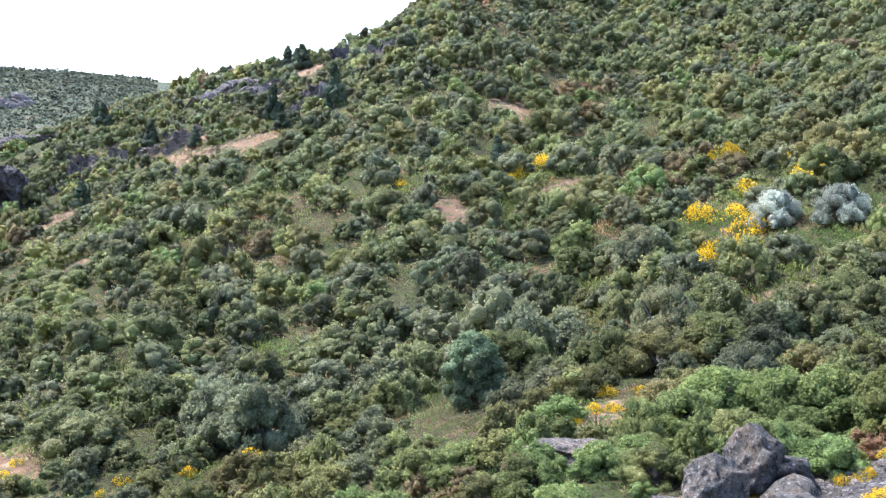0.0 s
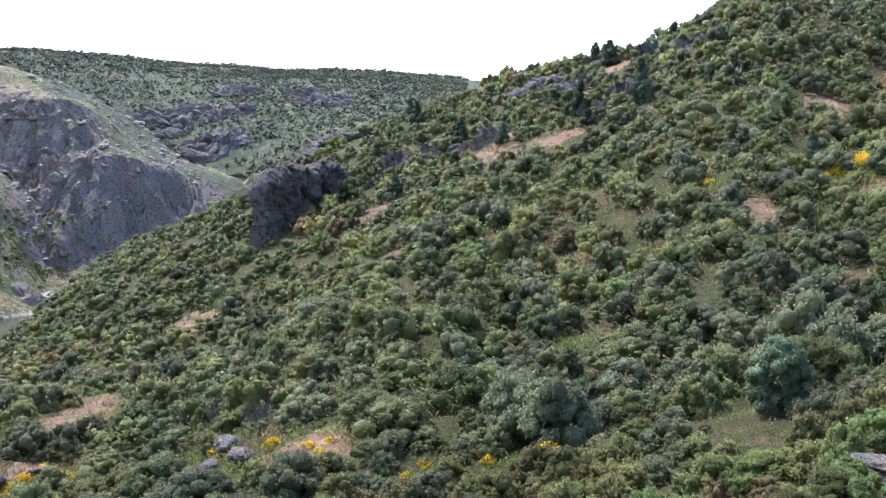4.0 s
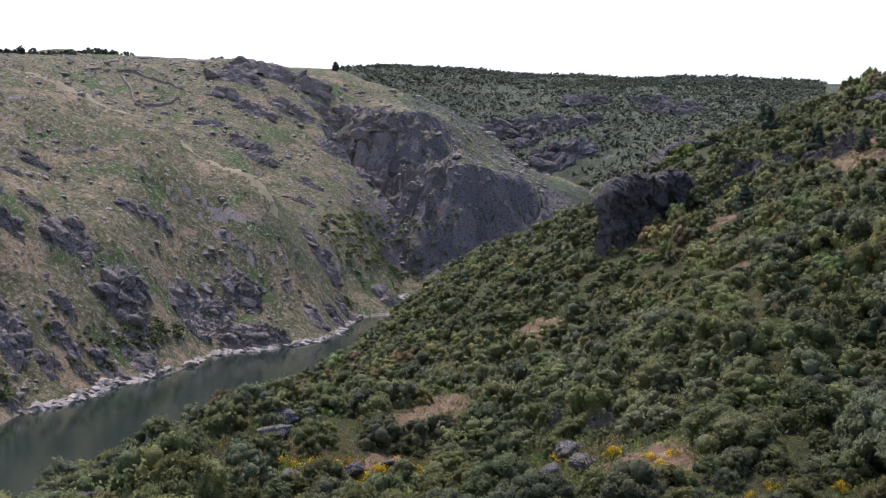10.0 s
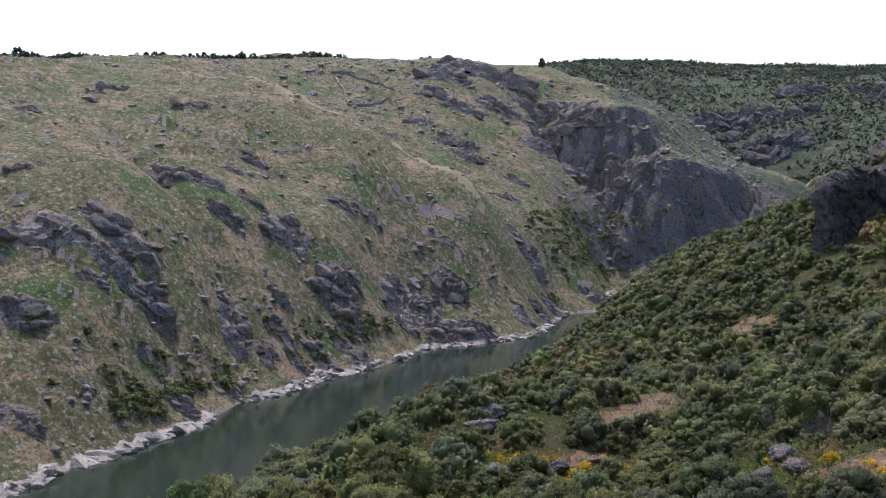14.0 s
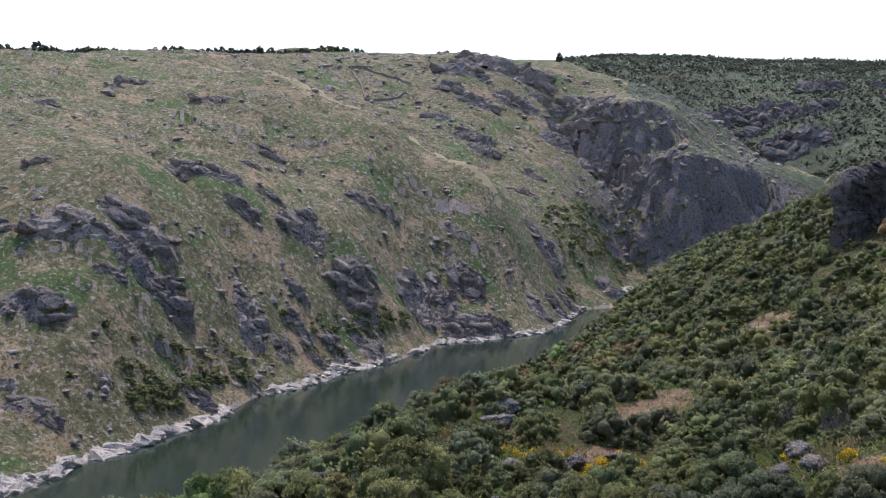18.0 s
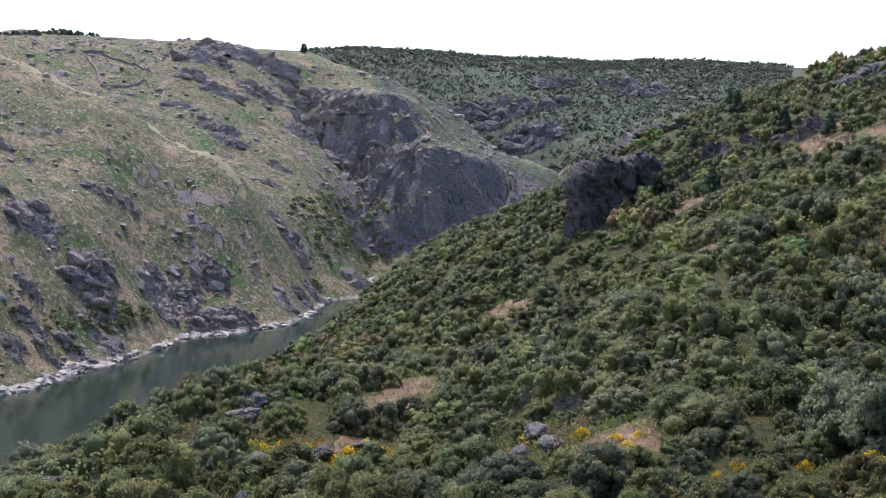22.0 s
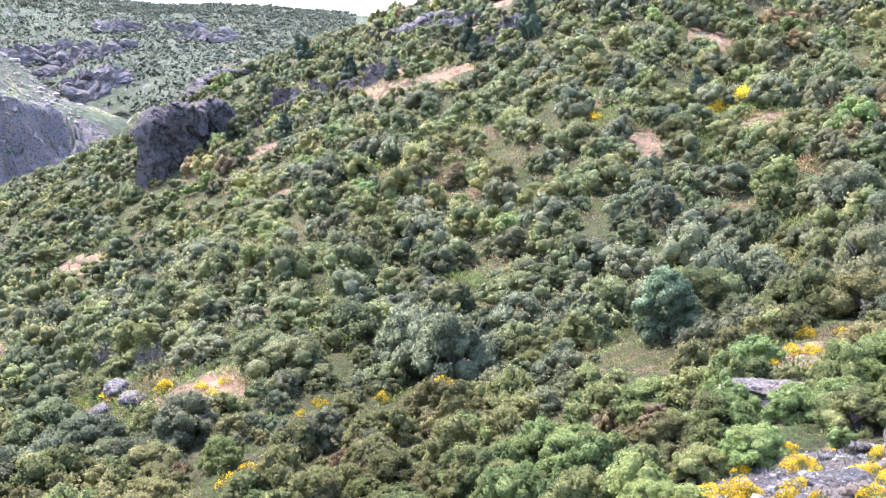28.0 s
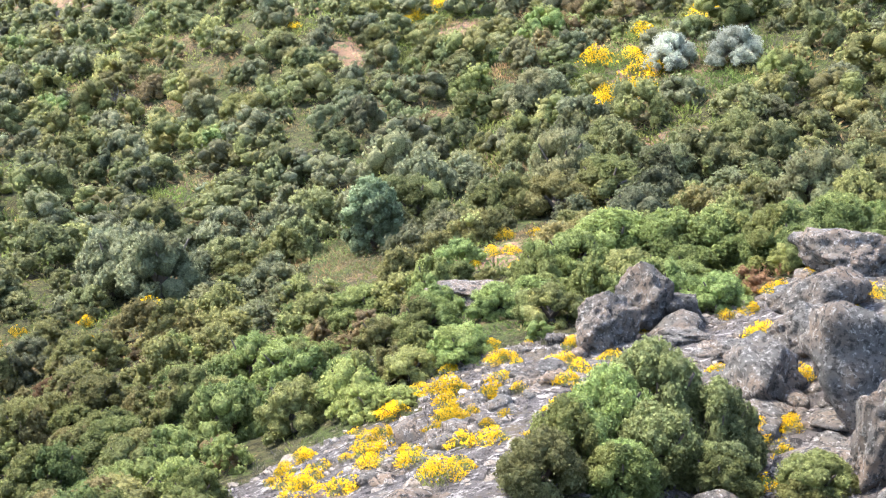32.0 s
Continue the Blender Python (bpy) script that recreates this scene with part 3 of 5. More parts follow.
def knobs(rng, d, count, sharp=5.0):
    """Rounded knobs over a ball's directions, 0 in the hollows and 1 on the knobs."""
    b = unit(rng.normal(size=(count, 3)) + np.array([0, 0, 0.25]))
    return np.exp(sharp * ((d @ b.T).max(1) - 1))


def crown(seed, leaves, size, lobes=14, tall=0.55, kind="round", detail=2, loose=0.5):
    """A crown one metre in radius that stands on z = 0: knobbly lobes of foliage with leaf sprays over them."""
    rng = np.random.default_rng(seed)
    if kind == "cone":
        h = rng.uniform(0.05, 1, lobes) ** 1.2
        a = rng.uniform(0, 6.28, lobes)
        w = (1 - h) * 0.55
        c = np.stack([w * np.cos(a), w * np.sin(a), h * 2 * tall * 0.86 + 0.12], 1)
        rad = 0.20 + 0.32 * (1 - h)
    else:
        h = (np.arange(lobes) + rng.uniform(0, 1, lobes)) / lobes
        a = np.arange(lobes) * 2.4 + rng.uniform(-0.7, 0.7, lobes)
        w = np.sqrt(np.maximum(1 - 0.96 * h ** 2.0, 0.02)) * rng.uniform(0.48, 0.88, lobes)
        c = np.stack([w * np.cos(a) * rng.uniform(0.85, 1.1), w * np.sin(a) * rng.uniform(0.85, 1.1), (0.08 + h * 0.84) * 1.5 * tall], 1)
        c[:, :2] += rng.normal(0, 0.09, 2) * h[:, None]
        rad = rng.uniform(0.12, 0.27, lobes) * (0.95 if lobes > 30 else 1.1 if lobes > 20 else 1.3 if lobes > 12 else 1.5)
    n = int(leaves * 1.7)
    k = rng.integers(0, lobes, n)
    mid = np.array([0, 0, tall * 0.45])
    d = unit(unit(rng.normal(size=(n, 3))) + 0.55 * unit(c[k] - mid) + np.array([0, 0, 0.35]))
    pos = c[k] + d * (rad[k] * rng.uniform(0.86, 1.30, n))[:, None] * np.array([1, 1, 0.88])
    inside = (np.linalg.norm(pos[:, None] - c[None], axis=2) < rad[None] * 0.80).sum(1) > 0
    ok = np.where(~inside & (pos[:, 2] > 0.02))[0][:leaves]
    pos, d = pos[ok], d[ok]
    normal = unit(d + loose * rng.normal(size=d.shape) + np.array([0, 0, 0.35]))
    parts = [leaf_quads(rng, pos, normal, size, 1.15)]
    ball, faces = ICO[detail]
    count = 5 if detail == 1 else 8 if detail == 2 else 16
    for q in range(lobes):
        r = rad[q] * (0.74 + 0.36 * knobs(rng, ball, count, 6.0 if detail < 3 else 9.0)) * rng.uniform(0.80, 1.22, len(ball))
        v = ball * r[:, None] * np.array([1, 1, 0.88]) * rng.uniform(0.9, 1.12, 3) + c[q]
        v[:, 2] = np.maximum(v[:, 2], 0)
        parts.append((v, faces.ravel(), np.arange(len(faces)) * 3))
    return merge(*parts)


def shoots(seed, count, length, width, spread=0.55, lean=0.5):
    """Upright broom shoots that fan out of the ground, one metre in radius."""
    rng = np.random.default_rng(seed)
    a, u = rng.uniform(0, 6.28, count), np.sqrt(rng.uniform(0, 1, count))
    base = np.stack([u * np.cos(a) * 0.8, u * np.sin(a) * 0.8, np.zeros(count)], 1)
    dirs = unit(np.stack([u * np.cos(a) * lean, u * np.sin(a) * lean, np.ones(count)], 1) + spread * 0.5 * rng.normal(size=(count, 3)))
    reach = length * (1.05 - 0.55 * u ** 2) * rng.uniform(0.55, 1.1, count)
    pos = base + dirs * (reach * rng.uniform(0.35, 0.95, count))[:, None]
    pos[:, 2] = np.maximum(pos[:, 2], 0.05)
    normal = unit(np.cross(dirs, rng.normal(size=(count, 3))))
    return leaf_quads(rng, pos, normal, width, 3.2, dirs)


def flower_tufts(seed, count, length, width):
    rng = np.random.default_rng(seed)
    a, u = rng.uniform(0, 6.28, count), np.sqrt(rng.uniform(0, 1, count))
    knots = rng.uniform(-0.9, 0.9, (9, 2))
    pick = knots[rng.integers(0, 9, count)] + 0.20 * rng.normal(size=(count, 2))
    u2 = np.clip(np.hypot(pick[:, 0], pick[:, 1]), 0, 1.1)
    pos = np.stack([pick[:, 0], pick[:, 1], length * (1.0 - 0.6 * u2 ** 2) * rng.uniform(0.30, 1.10, count)], 1)
    return leaf_quads(rng, pos, unit(rng.normal(size=(count, 3)) + np.array([0, 0, 0.8])), width, 1.1)


def tube(points, radii, sides=6):
    pts, out = [Vector(p) for p in points], []
    for i, p in enumerate(pts):
        d = (pts[min(i + 1, len(pts) - 1)] - pts[max(i - 1, 0)]).normalized()
        s = d.orthogonal().normalized()
        t = d.cross(s)
        for k in range(sides):
            w = 6.2832 * k / sides
            out.append(p + (s * math.cos(w) + t * math.sin(w)) * radii[i])
    f = [[i * sides + k, i * sides + (k + 1) % sides, (i + 1) * sides + (k + 1) % sides, (i + 1) * sides + k] for i in range(len(pts) - 1) for k in range(sides)]
    return np.array([v[:] for v in out]), np.array(f).ravel(), np.arange(len(f)) * 4


def trunk(seed, tall):
    """A short forked trunk with limbs that reach into the crown."""
    rng = random.Random(seed)
    parts = [tube([(0, 0, -0.25), (0.03, 0.02, 0.15 * tall), (0.0, 0.05, 0.45 * tall)], [0.13, 0.10, 0.075])]
    for q in range(5):
        w = q * 1.257 + rng.uniform(-0.4, 0.4)
        x, y = math.cos(w), math.sin(w)
        parts.append(tube([(0, 0.03, 0.3 * tall), (0.25 * x, 0.25 * y, 0.75 * tall), (0.55 * x, 0.55 * y, rng.uniform(1.0, 1.5) * tall)], [0.06, 0.045, 0.018], 5))
    return merge(*parts)


# ---- scatter of plants over the near hillside ----

def near_side(x, y, margin=0.0):
    az, r = np.degrees(np.arctan2(-x, y)), np.hypot(x, y)
    return r < np.interp(az, NEAR_AZ, NEAR_R) - margin


def jittered(step, r0, r1, az0, az1, seed):
    rng = np.random.default_rng(seed)
    g = np.arange(-r1, r1, step)
    x, y = [q.ravel() for q in np.meshgrid(g, g[g > -60])]
    x, y = x + rng.uniform(-0.55, 0.55, len(x)) * step, y + rng.uniform(-0.55, 0.55, len(y)) * step
    az, r = np.degrees(np.arctan2(-x, y)), np.hypot(x, y)
    ok = (r > r0) & (r < r1) & (az > az0) & (az < az1)
    return x[ok], y[ok]


def stuff(name, label, category, mat, templates, x, y, width, rise, seed, sink=0.1, smooth=True):
    """Many plants as one mesh; width is the crown's radius, rise stretches its height."""
    rng = np.random.default_rng(seed)
    z = height(x, y) - sink
    pick, turn = rng.integers(0, len(templates), len(x)), rng.uniform(0, 6.28, len(x))
    chosen = []
    for t, (v, lo, st) in enumerate(templates):
        k = np.where(pick == t)[0]
        if not len(k):
            continue
        c, s = np.cos(turn[k])[:, None], np.sin(turn[k])[:, None]
        w = width[k][:, None]
        e = rng.uniform(0.8, 1.25, len(k))[:, None]
        vv = np.stack([(v[None, :, 0] * c * e - v[None, :, 1] * s / e) * w + x[k][:, None], (v[None, :, 0] * s * e + v[None, :, 1] * c / e) * w + y[k][:, None],
                       v[None, :, 2] * w * rise[k][:, None] + z[k][:, None]], -1).reshape(-1, 3)
        n = np.arange(len(k))[:, None]
        chosen.append((vv, (lo[None] + n * len(v)).ravel(), (st[None] + n * len(lo)).ravel()))
    return tagged(link_mesh(name, *merge(*chosen), [mat], smooth=smooth), label, category, kind="stuff")


JUNIPERS = [(7.2, 151.9, 2.7, 4.1), (-18.3, 193.5, 4.4, 6.7), (-31.8, 251.7, 4.5, 4.3), (-57.8, 227.1, 3.9, 5.1), (-29.6, 200.8, 4.0, 5.5), (-83.6, 276.5, 4.0, 5.2),
            (-44.5, 205.6, 3.1, 3.7), (-26.4, 188.3, 3.2, 2.8), (-30.8, 251.8, 5.0, 4.8), (-35.2, 262, 4.6, 5.4), (-79, 267.2, 4.7, 5.8), (-66.7, 210.9, 4.4, 4.4)]
KNOLL_ROCKS = [(-74.7, 87.2, 3.4, 1.6), (-79.4, 93.4, 3.3, 1.5), (-60.7, 72.5, 3.1, 1.4), (-61.8, 77.0, 2.0, 1.4), (-60.3, 78.2, 2.2, 1.5), (-59.3, 79.8, 2.2, 1.2),
               (-59.2, 85.3, 2.8, 1.1), (-40.7, 83.8, 2.8, 1.4), (-37.1, 79.1, 2.2, 1.1), (-40.2, 79.7, 2.6, 1.3), (-51.0, 54.4, 2.2, 1.1), (-50.6, 58.4, 1.5, 1.0)]
# stones and walls of the far bank
PALE_BLOCKS = [(-268.8, 154.5, 1.5), (-266.2, 152.9, 1.7), (-329.6, 155.6, 2.0), (-294.6, 164.6, 1.0)]
FIELD_WALLS = [[(-619.9, 554.9), (-608.3, 563.3), (-594.1, 563.0), (-583.0, 568.0), (-562.6, 561.0)],
               [(-612.6, 551.8), (-577.4, 528.2), (-553.4, 509.9), (-548.4, 521.8), (-557.0, 551.7)]]
BROOM_A = [(33.0, 133.5, 3.1), (27.9, 103.2, 2.6), (25.3, 96.9, 3.0), (25.3, 112.0, 2.6), (30.5, 115.1, 2.4), (37.0, 115.9, 2.7),
           (23.9, 100.3, 2.0), (22.1, 97.7, 1.7), (28.0, 109.7, 2.0), (16.7, 68.9, 1.2), (18.8, 71.6, 0.9), (22.9, 99.0, 2.0),
           (37.8, 125.2, 1.3), (41.1, 125.1, 1.3), (9.9, 147.5, 2.2), (13.3, 152.6, 2.3), (8.3, 144.4, 1.8), (11.5, 149.5, 1.9),
           (-5.2, 141.4, 1.3), (6.5, 154.2, 1.5)]
BROOM_B = [(18.1, 50.3, 0.9), (16.8, 47.3, 1.0), (17.3, 43.4, 0.9), (17.8, 43.9, 0.8), (19.1, 44.1, 0.7), (20.3, 42.4, 0.7),
           (18.8, 37.4, 1.0), (14.3, 36.6, 1.1), (16.1, 35.5, 0.7), (17.5, 37.1, 0.8), (16.6, 37.5, 0.7), (12.7, 30.0, 0.7),
           (11.7, 29.9, 0.9), (5.6, 41.8, 0.8), (5.6, 39.7, 0.9), (6.9, 41.0, 0.4), (8.2, 39.0, 0.8), (7.6, 37.4, 0.7),
           (11.5, 40.9, 0.8), (3.9, 40.5, 0.7), (2.7, 39.4, 0.7), (3.5, 37.7, 1.3), (3.5, 35.6, 1.1), (3.3, 33.6, 1.0),
           (1.7, 37.3, 1.0), (1.1, 40.4, 0.7), (1.2, 35.5, 0.7), (0.8, 33.3, 0.9)]
BROOM_C = [(0.0, 34.2, 0.5), (-1.4, 36.5, 0.7), (-2.0, 36.2, 0.5), (-1.3, 32.5, 0.7), (2.4, 27.5, 1.1), (4.4, 35.5, 0.5),
           (1.9, 31.6, 0.7), (3.3, 31.2, 0.5), (0.5, 47.0, 0.8), (-0.2, 44.7, 0.7), (-6.3, 38.8, 0.6), (-12.3, 72.4, 2.2),
           (-16.4, 72.7, 0.9), (-3.6, 47.9, 0.7), (-6.8, 44.8, 0.6), (16.8, 68.9, 1.4), (18.7, 71.6, 1.1), (9.2, 57.6, 0.9),
           (9.4, 62.0, 0.9), (7.0, 59.2, 0.7), (8.2, 61.7, 1.1), (9.3, 26.0, 0.4), (9.4, 37.8, 0.5), (6.7, 35.6, 0.4),
           (4.2, 32.0, 0.5), (11.5, 65.9, 1.0), (9.6, 66.7, 1.3)]
BROOM_KNOLL = [(-60.1, 84.7, 2.3), (-59.5, 81.5, 2.0), (-62.4, 90.6, 1.6), (-58.6, 88.5, 1.6), (-60.1, 80.1, 1.5), (-32.9, 76.3, 1.6),
               (-32.0, 78.6, 1.7), (-29.6, 78.2, 1.2), (-31.1, 79.6, 1.1), (-20.4, 67.9, 1.1), (-15.9, 70.7, 1.1), (-41.9, 83.3, 0.9),
               (-59.9, 82.1, 2.0), (-60.8, 86.0, 2.1), (-62.2, 90.7, 1.9), (-58.9, 88.2, 1.8), (-60.4, 79.9, 1.5), (-80.4, 84.4, 1.3),
               (-57.9, 88.9, 1.0), (-53.4, 59.7, 1.6), (-52.1, 63.2, 1.6), (-48.1, 74.4, 1.1)]
BROOM_OPEN = [(-35.2, 80.6, 1.6), (-32.0, 76.6, 1.7), (-31.8, 79.4, 1.3), (-30.0, 79.4, 1.2), (-41.3, 82.0, 1.2), (-45.7, 86.7, 1.2),
              (-21.5, 57.5, 1.1), (-20.9, 58.6, 1.1), (-19.9, 59.0, 1.0), (-21.4, 56.1, 0.9), (-16.2, 72.2, 0.9), (-14.1, 64.9, 0.8),
              (-21.2, 69.8, 0.8), (-66.5, 78.7, 2.0), (-64.1, 77.9, 2.2), (-64.4, 80.5, 2.0), (-62.1, 80.4, 2.2), (-63.0, 83.5, 1.6),
              (-41.3, 84.3, 1.8), (-37.8, 80.8, 1.6), (-35.3, 80.6, 1.6), (-57.0, 58.0, 1.5), (-53.9, 57.7, 1.7), (-52.0, 58.7, 1.5),
              (-48.1, 75.2, 1.2), (-20.8, 72.7, 1.2)]
BROOM_KNOLL = [(0.972 * p, 0.972 * q, w) for p, q, w in BROOM_KNOLL]



def in_sight(x, y, top):
    """Whether a plant's top rises over the ground between it and the viewpoint."""
    a, d = np.radians(np.arange(-34, 76, 0.5)), np.arange(12, 1600, 4.0)
    rise = (height(-d[None] * np.sin(a)[:, None], d[None] * np.cos(a)[:, None]) - 70.0) / d[None]
    crest = np.maximum.accumulate(rise, 1)
    i = np.clip(((np.degrees(np.arctan2(-x, y)) + 34) / 0.5).round().astype(int), 0, len(a) - 1)
    r = np.hypot(x, y)
    j = np.clip(((r - 12) / 4.0 - 2).astype(int), 0, len(d) - 1)
    return (top + 1.0 - 70.0) / r > crest[i, j]


# layers of growth: large crowns, middling ones and low fill between them
layers = []
for step, r0, r1, a0, a1, lo, hi, seed in ((6.0, 27, 330, -28, 69, 2.0, 3.5, 1), (3.7, 27, 190, -28, 69, 1.35, 2.4, 2), (4.3, 190, 330, -28, 69, 1.6, 2.7, 9), (2.6, 27, 100, -28, 69, 0.6, 1.1, 3), (2.3, 27, 75, -28, 69, 0.8, 1.5, 6),
                                           (7.0, 330, 560, 20, 45, 2.2, 3.6, 4), (4.2, 330, 560, 20, 45, 1.3, 2.4, 5)):
    px, py = jittered(step, r0, r1, a0, a1, seed)
    q = np.random.default_rng(70 + seed)
    size = lo + (hi - lo) * q.uniform(0, 1, len(px)) ** 1.3
    layers.append((px, py, np.where(np.hypot(px, py) < 64, np.minimum(0.9 * size, 1.75), size), np.full(len(px), hi < 1.2)))
x, y, width, low_fill = [np.concatenate(q) for q in zip(*layers)]


def overshadowed(x, y, width):
    """Plants that stand inside a larger neighbour's crown."""
    cell, hidden = 8.0, np.zeros(len(x), bool)
    table = {}
    for q in np.where(width > 1.3)[0]:
        table.setdefault((int(x[q] // cell), int(y[q] // cell)), []).append(q)
    for q in range(len(x)):
        i, j = int(x[q] // cell), int(y[q] // cell)
        for a in (i - 1, i, i + 1):
            for b in (j - 1, j, j + 1):
                for o in table.get((a, b), ()):
                    if width[o] > 1.15 * width[q] and (x[o] - x[q]) ** 2 + (y[o] - y[q]) ** 2 < (0.82 * width[o]) ** 2:
                        hidden[q] = True
    return hidden


az, r = np.degrees(np.arctan2(-x, y)), np.hypot(x, y)
z = height(x, y)
keep = near_side(x, y, 4) & (z > 1.5)
keep[keep] &= ~overshadowed(x[keep], y[keep], width[keep])
bare = fractal(x / 16, y / 16, 41) + 0.35 * fractal(x / 5, y / 5, 47)
keep &= bare + 0.12 * (width - 1.5) < np.where(r < 70, 1.3, 0.8)
keep &= in_sight(x, y, z + 1.5 * width)
PATCHES = [(x, y, w + 0.8) for x, y, w in SLAB] + CLEARINGS
sparse = hashed(np.floor(x * 7), np.floor(y * 7), 91) < 0.3
for cx, cy, cw in SLAB:
    keep &= np.hypot(x - cx, y - cy) > cw + 0.15
for cx, cy, cw in CLEARINGS:
    keep &= (ragged(x, y, cx, cy) > cw + 0.25 * width) | ((width < 1.7) & sparse)
for p, q, w in CLEARINGS:
    for f in (0.985, 0.97):
        keep &= (ragged(x, y, f * p, f * q) > 0.8 * w) | (width < 1.2)
KEPT_FREE = [(-0.6, 80, 2.2), (-0.8, 76, 2.0), (-0.4, 68, 1.8), (1.4, 65, 2.2), (1.0, 61.5, 1.8), (2, 72.9, 3.5), (1.6, 68.8, 2.6), (-0.5, 71, 2.4), (18.2, 104.5, 4.5), (29.9, 102.6, 4.5), (34.5, 98.7, 4.5), (28.5, 97, 3), (33, 93.5, 3), (-11, 123.8, 3), (7.9, 28.6, 3), (6.2, 27.2, 2.5), (4.9, 24.8, 2.5), (8, 25.8, 2.5), (11.4, 25.3, 2.5),
             (11.1, 53.6, 2.6), (13.8, 55.8, 3), (16.5, 54.7, 3), (18.8, 53.1, 3), (20.2, 49.6, 3), (22.8, 50.6, 3), (8.5, 46.9, 2.2), (6.5, 46.6, 2.2)]
KEPT_FREE += [(0.988 * p, 0.988 * q, 0.62 * w + 0.9) for p, q, w in BROOM_A + BROOM_C + BROOM_KNOLL] + [(f * p, f * q, 0.7 * w + 0.8) for p, q, w in BROOM_OPEN for f in (1.0, 0.98, 0.96)] + [(-98, 247, 4), (-95, 252, 4), (-94, 259, 4), (-91, 264, 4), (-92, 206, 3), (-89, 211, 3), (-86, 216, 3.5), (-95, 203, 3)] + [(0.985 * p, 0.985 * q, 0.6 * w + 0.9) for p, q, w, h in KNOLL_ROCKS]
KEPT_FREE += [(f * p, f * q, w * 0.6 + 0.5) for p, q, w, h in JUNIPERS for f in (1.0, 0.985, 0.97)]
for cx, cy, cw in KEPT_FREE:
    keep &= np.hypot(x - cx, y - cy) > cw
x, y, az, r, z, width, low_fill = [q[keep] for q in (x, y, az, r, z, width, low_fill)]
rng = np.random.default_rng(7)
species = fractal(x / 26, y / 26, 53) * 1.3 + 0.55 * rng.uniform(-1, 1, len(x)) + 0.58 * np.clip((85 - r) / 35, 0, 1) - 0.16 * np.clip((r - 120) / 80, 0, 1)
species = np.where(r < 78, species + (0.48 - 0.5 * (species - 0.3)) * np.clip((78 - r) / 20, 0, 1) * (species < 0.3), species)
rise = rng.uniform(0.8, 1.3, len(x))
oak_like = species < -0.10
grey = (species >= -0.10) & (species < 0.26)
olive = (species >= 0.28) & (species < 0.56)
other = species >= 0.56
dry = other & (rng.uniform(0, 1, len(x)) < 0.40) & ((r > 75) | (width < 1.0))
green = other & ~dry
near, first = np.zeros(len(x), bool), np.zeros(len(x), bool)
for mask in (oak_like, grey, olive, green, dry):
    k = np.where(mask & ~low_fill)[0]
    near[k[np.argsort(r[k])[:280]]] = True
near &= r < 190
k = np.where(near)[0]
first[k[np.argsort(r[k] - 22 * width[k])[:200]]] = True
midr = ~near & (r < 78) & ~low_fill
fill = low_fill & ~near
far = ~near & ~midr & ~fill & (r < 180)
farther = ~near & ~midr & ~fill & (r >= 180)

HI = [crown(100 + q, 2600, 0.030, 40, 0.66, detail=2, loose=0.8) for q in range(6)]
MID = [crown(200 + q, 800, 0.042, 34, 0.66, detail=1, loose=0.8) for q in range(8)]
LOW = [crown(300 + q, 210, 0.054, 20, 0.66, detail=1, loose=0.8) for q in range(8)]
TINY = [crown(350 + q, 52, 0.090, 10, 0.66, detail=1, loose=0.8) for q in range(8)]
for mask, mat, name, label in ((oak_like, OAK, "holm_oak_scrub", "dense dark green holm oak scrub on the slope"),
                               (grey, OAK_GREY, "grey_oak_scrub", "grey-green oak scrub on the slope"),
                               (olive, SCRUB, "olive_scrub", "yellowish olive green scrub on the slope"),
                               (green, FRESH, "green_scrub", "fresh green bushes on the slope"),
                               (dry, DRY, "dry_scrub", "brownish half-dry bushes on the slope")):
    for zone, temps in ((midr, MID), (far, LOW), (fill, TINY), (farther, TINY)):
        k = mask & zone
        if k.any():
            stuff(name, label, "scrub", mat, temps, x[k], y[k], width[k], rise[k], 11)

# nearest bushes and trees, each a thing of its own
LEAFS = ((oak_like, OAK, "holm_oak", "holm oak with a rounded dark green crown", "tree"), (grey, OAK_GREY, "grey_oak", "grey-green oak with a rounded crown", "tree"),
         (olive, SCRUB, "olive_oak", "olive green bushy oak", "tree"), (green, FRESH, "green_bush", "fresh green leafy bush", "bush"),
         (dry, DRY, "dry_oak", "brownish half-dry oak bush", "bush"))
TRUNKS = [data_only(trunk(20 + q, 0.62), BARK, True) for q in range(3)]
for mask, mat, name, label, category in LEAFS:
    fine_crowns, plain_crowns, far_crowns = [[data_only(h, mat, True) for h in shapes] for shapes in (HI, MID, LOW)]
    for n, q in enumerate(np.where(mask & near)[0]):
        ob = new(name)
        size = " of great size" if width[q] > 2.6 else " of small size" if width[q] < 1.3 else ""
        tagged(ob, label + (size or " on the slope"), category, name.replace("_", " ") + "s of the slope")
        e = rng.uniform(0.85, 1.18)
        ob.matrix_basis = Matrix.LocRotScale((x[q], y[q], z[q] - 0.1), Euler((0, 0, rng.uniform(0, 6.28))), (width[q] * e, width[q] / e, width[q] * rise[q]))
        new("crown", fine_crowns[n % 6] if first[q] else plain_crowns[n % 8] if r[q] < 92 else far_crowns[n % 8]).parent = ob
        if first[q]:
            new("trunk", TRUNKS[n % 3]).parent = ob

